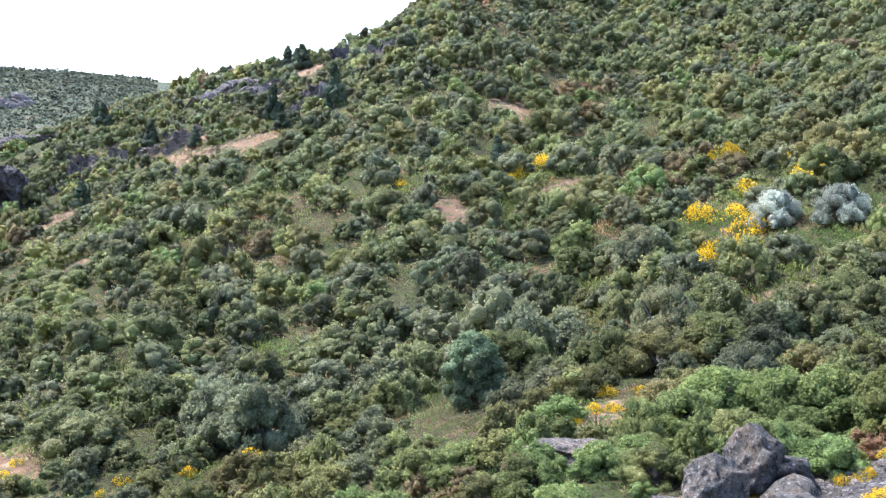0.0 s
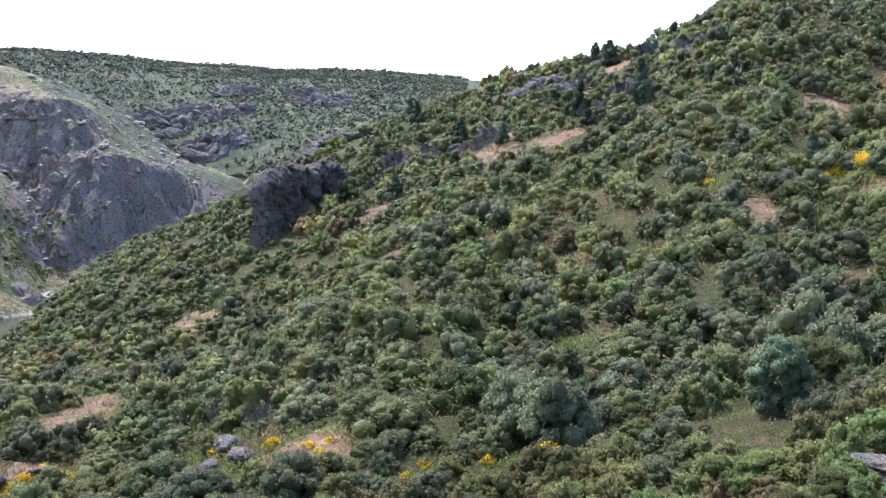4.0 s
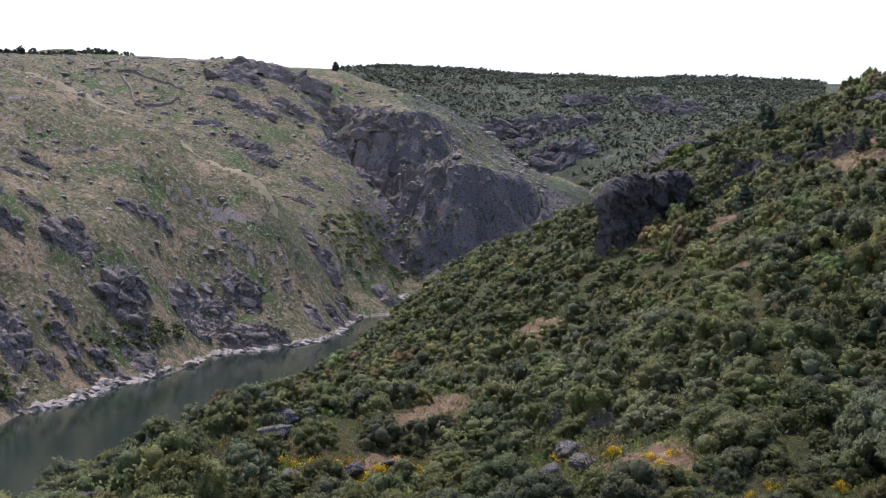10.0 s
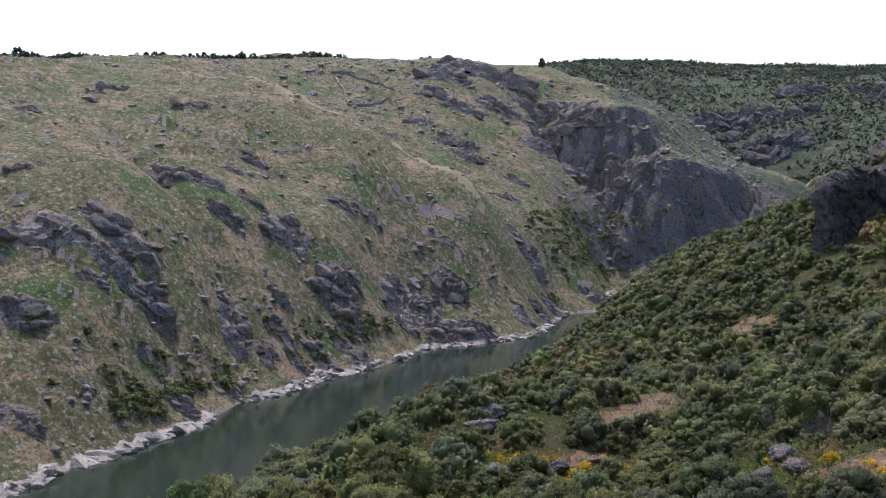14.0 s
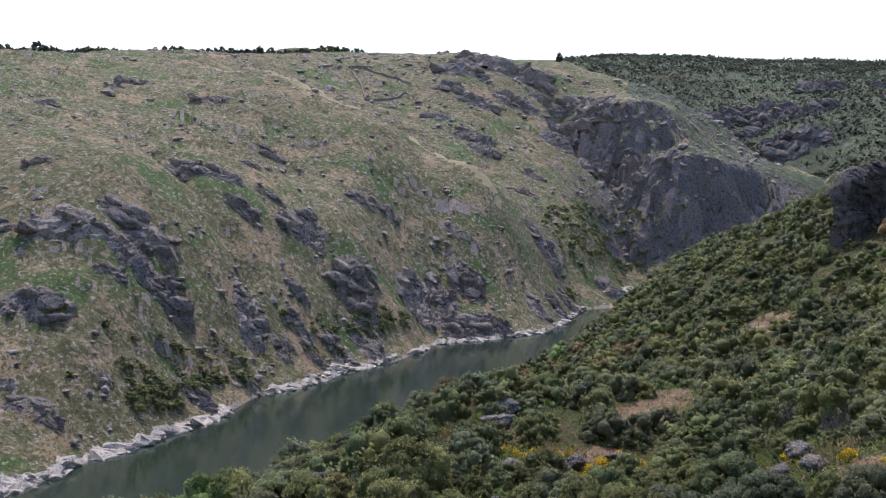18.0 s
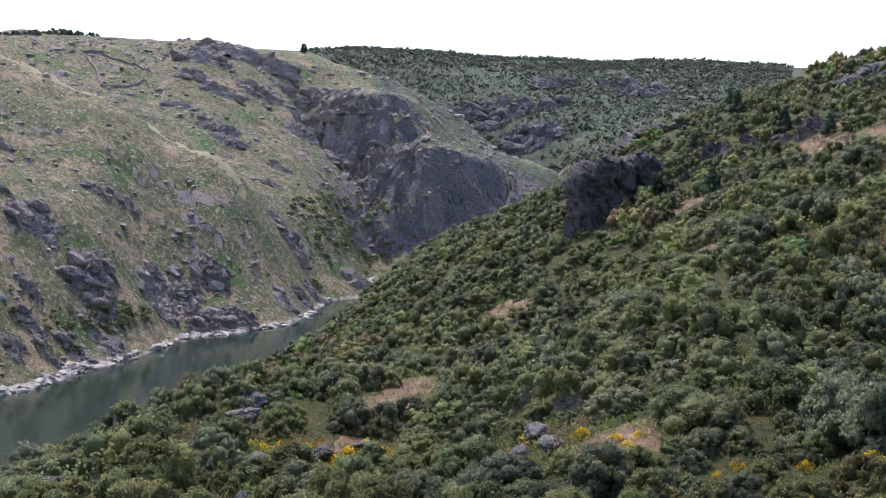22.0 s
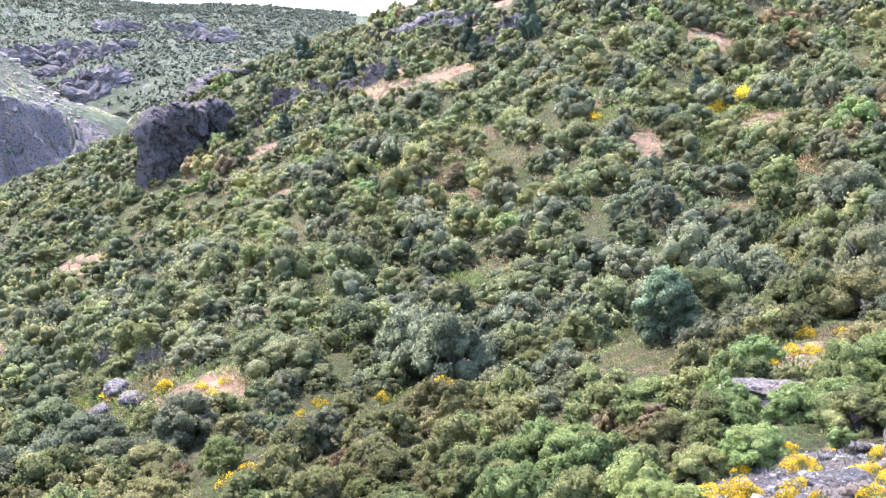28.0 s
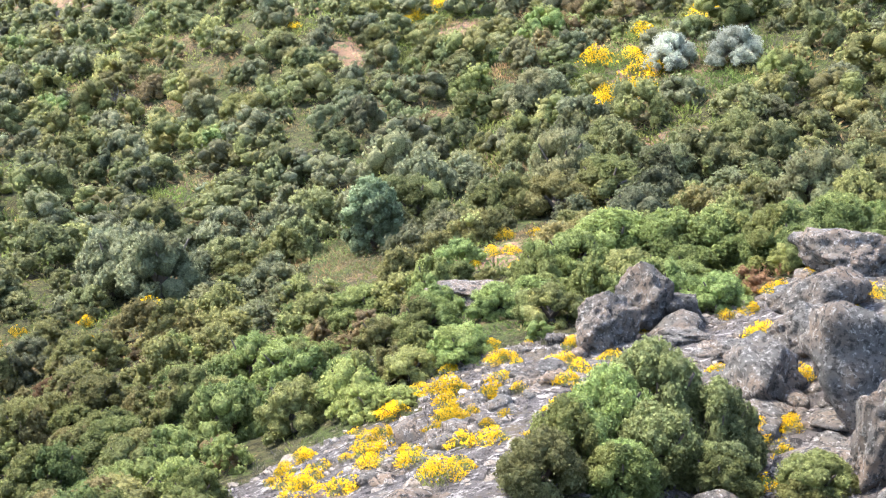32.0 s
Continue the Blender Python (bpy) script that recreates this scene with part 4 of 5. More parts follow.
# scrub of the far slopes
x, y = jittered(6.0, 660, 1640, 13, 42, 3)
az, r = np.degrees(np.arctan2(-x, y)), np.hypot(x, y)
k = behind_cliff_hill(az, r) & (az > 14) & (r < 1620) & (fractal(x / 60, y / 60, 61) + np.random.default_rng(9).uniform(-0.35, 0.35, len(x)) < 0.42)
FARB = [crown(400 + q, 8, 0.20, 3, 0.6, detail=1) for q in range(6)]
rng = np.random.default_rng(8)
stuff("far_scrub", "dark scrub on the far slope", "scrub", FARLEAF, FARB, x[k], y[k], np.minimum(1.6 + rng.gamma(1.8, 1.3, k.sum()), 5.2), rng.uniform(0.7, 1.2, k.sum()), 5, 1.0)

# ---- rocks: shapes ----
def rock(seed, subdivisions=3, facets=20, rough=0.10, upright=0.0, fine=2.2, edge=26):
    """A broken boulder one metre in radius, cut by flat faces and worn."""
    rng = np.random.default_rng(seed)
    bm = bmesh.new()
    bmesh.ops.create_icosphere(bm, subdivisions=subdivisions, radius=1.0)
    d = unit(np.array([v.co[:] for v in bm.verts]))
    faces = np.array([[v.index for v in f.verts] for f in bm.faces])
    bm.free()
    n = unit(rng.normal(size=(facets, 3)) * np.array([1, 1, 1 - upright]))
    h = rng.uniform(0.62, 1.0, facets)
    q = d @ n.T
    reach = np.where(q > 0.05, h[None] / np.maximum(q, 0.05), 9.0)
    s = np.sort(reach, axis=1)
    r = np.minimum(-np.log(np.exp(-edge * s[:, :4]).sum(1)) / edge, 1.25)
    off = Vector((seed * 3.1, seed * 1.7, seed * 0.9))
    bumps = np.array([noise.fractal(Vector(v) * fine + off, 0.9, 2.1, 4) for v in d])
    v = d * (r * (1 + rough * bumps))[:, None]
    return v, faces.ravel(), np.arange(len(faces)) * 3


NEAR_SHAPES = [data_only(rock(540 + q, 5 if q < 3 else 4, 12, 0.20, 0.0, 2.4, 60), GRANITE, True) for q in range(6)]

# ---- rocks of the far bank ----
OUTCROPS_A = [(-506.1, 310.3, 14.7, 8.2), (-464.9, 327.2, 16.9, 6.2), (-503.7, 297.8, 8.7, 3.5), (-476.0, 247.9, 10.6, 3.7), (-369.7, 253.5, 22.2, 11.1), (-408.0, 318.7, 12.8, 5.6),
              (-387.2, 292.4, 8.6, 5.3), (-361.1, 281.8, 10.2, 5.7), (-346.6, 284.3, 15.5, 13.3), (-323.1, 292.0, 16.2, 19.4), (-316.9, 294.2, 8.6, 9.6), (-308.2, 231.2, 13.3, 18.1),
              (-320.7, 261.9, 7.4, 6.1), (-347.3, 257.5, 12.8, 8.6), (-320.7, 171.5, 23.4, 9.0), (-321.0, 197.9, 20.5, 9.3), (-305.5, 192.5, 17.0, 14.3), (-331.3, 156.4, 9.1, 4.0),
              (-391.3, 168.9, 8.4, 4.6), (-358.5, 182.6, 9.0, 4.4)]
OUTCROPS_B = [(-301.0, 175.4, 8.6, 4.3), (-368.7, 336.8, 11.1, 4.9), (-367.3, 349.0, 11.3, 5.5), (-475.8, 528.1, 21.1, 12.3), (-459.8, 522.0, 17.2, 9.6), (-511.3, 530.7, 16.4, 9.1),
              (-360.7, 455.5, 17.3, 10.1), (-410.7, 500.3, 12.8, 6.4), (-335.3, 444.0, 16.5, 11.0), (-430.9, 533.3, 13.6, 7.5), (-342.1, 495.7, 28.3, 14.9), (-332.2, 334.5, 17.5, 25.6),
              (-336.3, 369.2, 19.8, 14.8), (-326.4, 421.2, 13.2, 10.6), (-294.2, 146.9, 17.9, 6.5), (-302.2, 192.9, 10.7, 8.0), (-306.5, 251.6, 11.8, 10.8), (-304.8, 267.0, 12.0, 12.0),
              (-297.1, 236.6, 7.5, 7.5)]
OUTCROPS_C = [(-271.8, 185.0, 14.7, 6.5), (-319.3, 346.8, 21.0, 18.7), (-313.4, 361.3, 18.9, 14.2), (-318.9, 398.4, 12.6, 13.9), (-334.0, 352.0, 14.4, 14.4), (-302.4, 282.8, 14.3, 11.3),
              (-284.0, 214.5, 10.6, 4.4), (-296.4, 250.5, 11.5, 6.7), (-295.9, 268.3, 13.8, 5.9), (-283.9, 293.3, 12.1, 8.1), (-316.2, 419.4, 15.6, 7.8), (-328.8, 458.8, 14.0, 8.4),
              (-273.0, 128.1, 9.0, 3.7), (-269.1, 154.6, 3.8, 4.3), (-264.3, 131.3, 11.7, 2.9), (-258.2, 134.0, 8.6, 3.6)]
HILL_ROCKS = [(-564.2, 612.7, 28.9, 10.3), (-569.2, 649.3, 34.2, 15.0), (-548.4, 667.0, 34.2, 17.1), (-542.1, 577.3, 19.6, 7.8), (-496.1, 676.5, 33.2, 14.5), (-514.8, 654.7, 20.6, 9.1),
              (-514.7, 616.9, 23.9, 8.7), (-520.3, 582.0, 23.2, 8.5), (-487.4, 638.7, 23.9, 9.9), (-462.2, 643.1, 23.5, 9.8), (-464.5, 627.4, 27.1, 9.7), (-436.9, 626.7, 22.7, 9.5),
              (-415.9, 627.7, 22.4, 11.2), (-469.6, 609.5, 22.8, 11.4), (-439.3, 611.6, 22.4, 11.2), (-412.7, 610.5, 21.9, 10.9), (-401.2, 624.5, 22.0, 11.0)]
BACK_ROCKS = [(-569.0, 992.0, 51.0, 19.8), (-522.7, 971.4, 43.7, 19.1), (-454.0, 920.6, 40.6, 20.3), (-484.5, 930.3, 26.0, 15.6), (-513.7, 1087.5, 41.7, 17.9), (-412.7, 1075.4, 51.3, 20.0),
              (-457.8, 1112.2, 35.7, 14.9), (-558.9, 1016.7, 45.9, 17.2), (-511.2, 986.6, 33.0, 16.5), (-471.6, 979.7, 32.3, 16.1)]
rng = np.random.default_rng(31)


def ledge(x, y, w, d, proud, mat, parent, seed, n=26):
    """A jagged patch of bedrock w wide and d deep that stands proud of the slope."""
    side, fall = np.array([y, -x]) / math.hypot(x, y), np.array([x, y]) / math.hypot(x, y)
    u, v = np.meshgrid(np.linspace(-1, 1, n), np.linspace(-1, 1, n), indexing="ij")
    px, py = x + side[0] * u * w / 2 + fall[0] * v * d / 2, y + side[1] * u * w / 2 + fall[1] * v * d / 2
    z = height(px, py)
    e = 1.5
    gx, gy = (height(px + e, py) - z) / e, (height(px, py + e) - z) / e
    k = 1 / np.sqrt(1 + gx * gx + gy * gy)
    scale = max(w, d) / 2
    c, t = 0.45 + 0.2 * math.cos(seed * 1.7), 0.9
    a, b = (u * w / 2 - c * v * d / 2), (v * d / 2 + c * u * w / 2)
    rugged = 0.75 * facets(a / (0.75 * scale), b / (0.42 * scale), seed) + 0.5 * facets(a / (0.34 * scale), b / (0.17 * scale), seed + 5) + 0.28 * facets(a / (0.13 * scale), b / (0.08 * scale), seed + 9) + 0.16 * fractal(a / (0.2 * scale), b / (0.1 * scale), seed + 11)
    env = np.clip(1.15 - (u * u + v * v) ** 0.8 * t + 0.55 * fractal(u * 1.6 + seed, v * 1.6, seed + 3), 0, 1) ** 0.6
    up = proud * (env * (0.62 + rugged) - 0.30) - np.where(env <= 0, 0.8, 0.0)
    verts = np.stack([px - gx * k * up, py - gy * k * up, z + k * up], -1).reshape(-1, 3) - np.array(parent.matrix_basis.translation)
    i, j = np.meshgrid(np.arange(n - 1), np.arange(n - 1), indexing="ij")
    q = np.stack([i * n + j, i * n + j + 1, (i + 1) * n + j + 1, (i + 1) * n + j], -1).reshape(-1, 4)
    return link_mesh("ledge", verts, q.ravel(), np.arange(len(q)) * 4, [mat], parent=parent)


COUNTER = [0]
BLOCKS = {}


def outcrop(x, y, w, h, mat, label, group, n, proud=0.21):
    """Broken ledges of bedrock that stick out of the slope, with tilted blocks on them."""
    ob = new("rock_outcrop")
    ob.matrix_basis = Matrix.Translation((x, y, spot(x, y)))
    tagged(ob, label, "rock outcrop", group)
    side, fall = Vector((y, -x, 0)).normalized(), Vector((x, y, 0)).normalized()
    for q in range(n):
        COUNTER[0] += 1
        u, v = (0, 0) if q == 0 else (rng.uniform(-0.42, 0.42) * w, rng.uniform(-0.42, 0.42) * h)
        s = 1.25 if q == 0 else rng.uniform(0.5, 0.85)
        ledge(x + side.x * u + fall.x * v, y + side.y * u + fall.y * v, s * w * rng.uniform(0.8, 1.1), s * max(h, 0.45 * w) * rng.uniform(0.9, 1.3),
              proud * s * min(w, 1.5 * h) * rng.uniform(0.7, 1.2), mat, ob, COUNTER[0], 26 if q == 0 else 20)
    if mat not in BLOCKS:
        BLOCKS[mat] = [data_only(rock(900 + q, 3, 10, 0.14, 0.0, 2.6, 45), mat) for q in range(6)]
    deep = max(h, 0.5 * w)
    for q in range(6 if w > 10 else 4):
        u, v, size = rng.uniform(-0.5, 0.5) * w, rng.uniform(-0.5, 0.5) * deep, min(w, 1.4 * deep) * rng.uniform(0.07, 0.19)
        bx, by = x + side.x * u + fall.x * v, y + side.y * u + fall.y * v
        turn = Euler((rng.uniform(-0.3, 0.3), rng.uniform(0.1, 0.6), math.atan2(side.y, side.x) + rng.uniform(-0.4, 0.4)))
        block = new("block", BLOCKS[mat][(q + COUNTER[0]) % 6])
        block.parent = ob
        block.matrix_basis = Matrix.Translation(-ob.matrix_basis.translation) @ Matrix.LocRotScale((bx, by, spot(bx, by) + 0.30 * size), turn, (1.7 * size, 1.0 * size, 0.95 * size))
    return ob


for rows in (OUTCROPS_A, OUTCROPS_B, OUTCROPS_C):
    for x, y, w, h in rows:
        w, h = (0.8 * w, 0.75 * h) if spot(x, y) < 22 else (w, h)
        outcrop(x, y, w, h, FAR_ROCK, "dark jointed granite outcrop on a dry grass slope", "outcrops of the far bank", 4 if w > 12 else 3)
for x, y, w, h in HILL_ROCKS:
    outcrop(x, y, 1.2 * w, 1.3 * h, FAR_ROCK, "weathered granite outcrop high on the canyon side", "outcrops above the cliff", 4, 0.24)
for x, y, w, h in BACK_ROCKS:
    outcrop(x, y, w, 1.4 * h, CRAG, "dark grey rock band in the scrub of the far slope", "rock bands of the far slope", 3, 0.22)


def cliff(name, line, label, lean, size, cols, rows, seed, foot=5.0, pieces=5, taper=1.5, shelf=None):
    """A rock wall with a broken face; line gives the place and height of its top edge, and it runs back into the slope. shelf: how far its top runs back, and its rise."""
    line = np.array(line, float)
    u = np.concatenate([[0], np.cumsum(np.hypot(np.diff(line[:, 0]), np.diff(line[:, 1])))])
    s = np.linspace(0, u[-1], cols)
    x, y, top = [np.interp(s, u, line[:, q]) for q in range(3)]
    top = top + size * (0.22 * fractal(s / size, s * 0, seed) + 0.22 * facets(s / size, s * 0 + 0.5, seed))
    tx, ty = np.gradient(x), np.gradient(y)
    n = np.stack([-ty, tx], 1) / np.hypot(tx, ty)[:, None]
    n *= np.sign(-(n[:, 0] * x + n[:, 1] * y))[:, None]
    n = np.stack([np.convolve(np.pad(n[:, q], 8, "edge"), np.ones(17) / 17, "valid") for q in (0, 1)], 1)
    base = height(x + n[:, 0] * 4, y + n[:, 1] * 4) - foot
    v = np.linspace(0, 1, rows)[None]
    zz = base[:, None] + (np.maximum(top, base + 1) - base)[:, None] * v
    ss = np.repeat(s[:, None], rows, 1)
    sk, zk = ss + 0.35 * zz, zz - 0.25 * ss
    out = size * (0.85 * facets(sk / (1.9 * size), zk / (2.6 * size), seed + 7) + 0.40 * facets(sk / (0.62 * size), zk / (0.95 * size), seed + 13)
                  + 0.16 * facets(sk / (0.24 * size), zk / (0.33 * size), seed + 19) + 0.30 * fractal(sk / (0.9 * size), zk / (1.2 * size), seed + 23, 6))
    out = out - size * 0.55 * np.clip((v - 0.86) / 0.14, 0, 1) ** 2
    end = np.clip(np.minimum(ss, u[-1] - ss) / (taper * size), 0, 1)
    out = out - lean * (zz - base[:, None]) - size * 1.2 * (1 - end)
    px, py = x[:, None] + n[:, :1] * out, y[:, None] + n[:, 1:] * out
    verts = np.stack([px, py, zz], -1)
    back, rise = shelf or (1.3 * size, -1.1 * size)
    caps = []
    for f in (0.12, 0.35, 0.65, 1.0):
        wob = size * 0.16 * fractal(s / (0.5 * size), s * 0 + 7 * f, seed + 29)
        caps.append(verts[:, -1] + np.concatenate([-n * back * f, (rise * f + wob)[:, None]], 1))
    verts = np.concatenate([verts, np.stack(caps, 1)], 1)
    k = rows + len(caps)
    ob = new(name)
    ob.matrix_basis = Matrix.Translation(verts[0, 0])
    tagged(ob, label, "cliff")
    ends = np.linspace(0, cols - 1, pieces + 1).astype(int)
    for e0, e1 in zip(ends[:-1], ends[1:]):
        i, j = np.meshgrid(np.arange(e1 - e0), np.arange(k - 1), indexing="ij")
        q = np.stack([i * k + j, (i + 1) * k + j, (i + 1) * k + j + 1, i * k + j + 1], -1).reshape(-1, 4)
        mats = np.where((j >= rows + 1).ravel(), 1, 0)
        link_mesh("buttress", (verts[e0:e1 + 1] - verts[0, 0]).reshape(-1, 3), q.ravel(), np.arange(len(q)) * 4, [CRAG, GROUNDS[1]], mats, parent=ob)
    return ob


cliff("crag", [(-93.1, 209.3, 65.0), (-92.8, 210.3, 68.3), (-92.4, 211.1, 69.6), (-91.4, 212.6, 70.5), (-89.4, 214.6, 71.2), (-87.4, 217.6, 71.8), (-86.7, 219.0, 70.1), (-86.1, 221.2, 71.9), (-84.2, 223.3, 72.5), (-81.9, 224.1, 70.1), (-80.0, 224.6, 66.9)],
      "dark granite crag that juts out of the wooded spur", 0.05, 2.4, 130, 80, 51, 3.5, 5, 0.35, (5.0, -1.0))
cliff("crag", [(-104.3, 255.5, 71.5), (-102.7, 260.5, 75.3), (-101.1, 267.5, 78.4), (-98.0, 272.9, 80.1), (-94.8, 276.2, 80.8), (-89, 279, 81.5)],
      "brown granite crag on the wooded spur", 0.35, 3.0, 80, 40, 61, 3.0, 5, 0.6)
cliff("crag", [(-47.5, 231.0, 86.0), (-45.7, 233.5, 87.5), (-43.8, 235.9, 89.2), (-40.0, 238.6, 90.6), (-35.9, 239.3, 91.4), (-33.1, 237.5, 90.5)],
      "dark rock wall on the crest of the ridge", 0.3, 2.2, 70, 30, 71, 2.0, 3, 0.5)

# loose stones, shore rocks and bushes of the far bank
STONE = [rock(600 + q, 1, 9, 0.10, edge=60) for q in range(8)]


def far_side(x, y):
    az, r = np.degrees(np.arctan2(-x, y)), np.hypot(x, y)
    return (r > np.interp(az, FAR_AZ, FAR_R) + 2) & ~behind_cliff_hill(az, r)


x, y = jittered(3.1, 240, 900, 27, 70, 21)
k = far_side(x, y)
x, y = x[k], y[k]
lum = fractal(x / 35, y / 35, 81) + 0.6 * fractal(x / 9, y / 9, 83)
rng = np.random.default_rng(32)
high = np.clip((np.hypot(x, y) - 680) / 60, 0, 1)
k = lum + rng.uniform(-0.45, 0.45, len(x)) > 0.20 - 0.34 * high
stuff("stones", "grey stones scattered over the dry grass slope", "stones", FAR_ROCK, STONE, x[k], y[k], (rng.gamma(1.2, 0.42, k.sum()) + 0.22) * (1 + 0.3 * high[k]), rng.uniform(0.35, 0.7, k.sum()), 22, 0.22, False)
k = (rng.uniform(0, 1, len(x)) < 0.12) & (np.hypot(x, y) < 640)
stuff("pale_stones", "pale loose stones on the dry grass slope", "stones", SHORE, STONE, x[k] + 1.2, y[k], rng.gamma(1.6, 0.22, k.sum()) + 0.3, rng.uniform(0.3, 0.6, k.sum()), 27, 0.1, False)
k = (lum + rng.uniform(-0.5, 0.5, len(x)) < -0.72) | ((gully_distance(x, y) < 4) & (rng.uniform(0, 1, len(x)) < 0.8))
stuff("low_bushes", "small dark bushes on the dry grass slope", "bushes", OAK, FARB, x[k], y[k], rng.uniform(0.4, 1.2, k.sum()), rng.uniform(0.5, 0.8, k.sum()), 23)

PLATES = []
for q in range(8):
    v, lo, st = rock(660 + q, 1, 8, 0.08, edge=60)
    turn = np.array(Euler((0.5 * math.sin(q * 2.1), 0.55 * math.cos(q * 1.3), q)).to_matrix())
    PLATES.append(((v * np.array([1.7, 0.8, 0.75])) @ turn.T, lo, st))
u = rng.uniform(0, 1, 6500)
saz = 33.8 + 34.2 * u
broken = fractal(saz / 1.3, saz * 0, 87) + 0.4 * fractal(saz / 0.4, saz * 0, 88)
sr = np.interp(saz, FAR_AZ, FAR_R) + rng.uniform(-16, 6, len(saz))
x, y = -sr * np.sin(np.radians(saz)), sr * np.cos(np.radians(saz))
level = height(x, y)
k = (level > -0.5) & (level < 0.9 + 1.6 * np.clip(broken, 0, 1)) & (broken + rng.uniform(-0.25, 0.25, len(saz)) > -0.2)
x, y = x[k], y[k]
stuff("shore_rocks", "bleached pale rocks along the waterline", "shore rocks", SHORE, PLATES, x, y, np.minimum(rng.gamma(1.4, 0.6, k.sum()) + 0.28, 2.8), rng.uniform(0.35, 0.8, k.sum()), 24, 0.1, False)
u = rng.uniform(0, 1, 900)
saz = 36 + 32 * u
sr = np.interp(saz, FAR_AZ, FAR_R) + 3.5 + rng.gamma(1.5, 6.0, 900)
x, y = -sr * np.sin(np.radians(saz)), sr * np.cos(np.radians(saz))
k = fractal(x / 22, y / 22, 91) > np.where((saz > 45) & (saz < 59), 0.06, 0.3)
stuff("shore_bushes", "dark green bushes above the shore rocks", "bushes", OAK, TINY, x[k], y[k], rng.uniform(0.8, 2.5, k.sum()), rng.uniform(0.6, 1.0, k.sum()), 25)

x, y = jittered(4.4, 600, 745, 30.5, 38.5, 28)
k = far_side(x, y) & (height(x, y) < 48) & (height(x, y) > 2) & (rng.uniform(0, 1, len(x)) < 0.75)
stuff("gully_bushes", "dark green bushes at the foot of the cliff", "bushes", OAK, TINY, x[k], y[k], rng.uniform(1.4, 3.2, k.sum()), rng.uniform(0.6, 1.0, k.sum()), 29)

# trees along the rim
u = rng.uniform(0, 1, 520)
taz = 14 + 56 * u
tr_ = np.interp(taz, [14, 24, 35, 36.5, 38, 46, 51.4, 57, 62, 67, 70], [1420, 1400, 1330, 1280, 960, 960, 880, 800, 770, 700, 680]) + rng.gamma(1.5, 6, 520)
x, y = -tr_ * np.sin(np.radians(taz)), tr_ * np.cos(np.radians(taz))
k = (fractal(taz / 1.6, taz / 9, 95) + 0.9 * np.clip((taz - 46) / 12, -0.3, 1) > -0.12) & ((taz < 35.6) | (taz > 38.4))
stuff("rim_trees", "dark trees along the rim of the plateau", "trees", FARLEAF, TINY, x[k], y[k], rng.uniform(1.8, 4.4, k.sum()), rng.uniform(0.9, 1.4, k.sum()), 26, 1.2)

PALE_SHAPE = [data_only(rock(950 + q, 3, 9, 0.12, 0.0, 2.4, 50), SHORE) for q in range(2)]
for q, (x, y, w) in enumerate(PALE_BLOCKS):
    ob = new("boulder", PALE_SHAPE[q % 2])
    ob.matrix_basis = Matrix.LocRotScale((x, y, spot(x, y) + 0.2 * w), Euler((0.1, 0.3, 0.5 + q)), (0.75 * w, 0.6 * w, 0.5 * w))
    tagged(ob, "pale bleached boulder lying on the dry grass slope", "boulder", "pale boulders of the far bank")


def field_wall(points):
    """A low dry-stone wall along the ground."""
    pts = np.array(points, float)
    u = np.concatenate([[0], np.cumsum(np.hypot(*np.diff(pts, axis=0).T))])
    t = np.arange(0, u[-1], 1.5)
    x, y = np.interp(t, u, pts[:, 0]), np.interp(t, u, pts[:, 1])
    dx, dy = np.gradient(x), np.gradient(y)
    n = np.stack([-dy, dx], 1) / np.hypot(dx, dy)[:, None]
    z = height(x, y)
    top = z + 1.5 + 0.3 * fractal(t / 3, t * 0, 5)
    ring = [np.stack([x + n[:, 0] * a, y + n[:, 1] * a, h], 1) for a, h in ((-0.7, z - 0.6), (-0.5, top), (0.5, top), (0.7, z - 0.6))]
    v = np.stack(ring, 1).reshape(-1, 3)
    f = [[4 * i + k, 4 * i + k + 1, 4 * i + k + 5, 4 * i + k + 4] for i in range(len(t) - 1) for k in range(3)] + [[0, 3, 2, 1], [4 * len(t) - 4, 4 * len(t) - 3, 4 * len(t) - 2, 4 * len(t) - 1]]
    ob = link_mesh("field_wall", v - v[0], np.array(f).ravel(), np.arange(len(f)) * 4, [FAR_ROCK], m=Matrix.Translation(v[0]))
    return tagged(ob, "low grey dry-stone wall round an old field", "stone wall", "walls of the old field")


for points in FIELD_WALLS:
    field_wall(points)

# ---- rocks of the near side ----
BOULDERS = [(9.2, 39.3, 2.1, 2.0), (11.4, 41.3, 1.9, 2.1), (12.8, 41.8, 2.2, 1.7), (12.6, 32.4, 2.1, 1.8), (12.0, 30.5, 1.8, 0.9), (14.9, 29.9, 2.9, 3.3),
            (14.9, 35.1, 1.7, 1.6), (12.9, 25.0, 1.4, 2.2), (19.9, 42.2, 3.5, 1.9), (16.4, 37.2, 2.6, 1.6), (6.2, 52.8, 3.5, 1.0), (6.6, 36.5, 1.6, 0.6),
            (12.6, 38.7, 1.8, 0.6), (13.0, 35.8, 1.3, 0.6), (7.9, 40.5, 1.0, 0.6), (1.0, 47.3, 1.4, 0.5)]
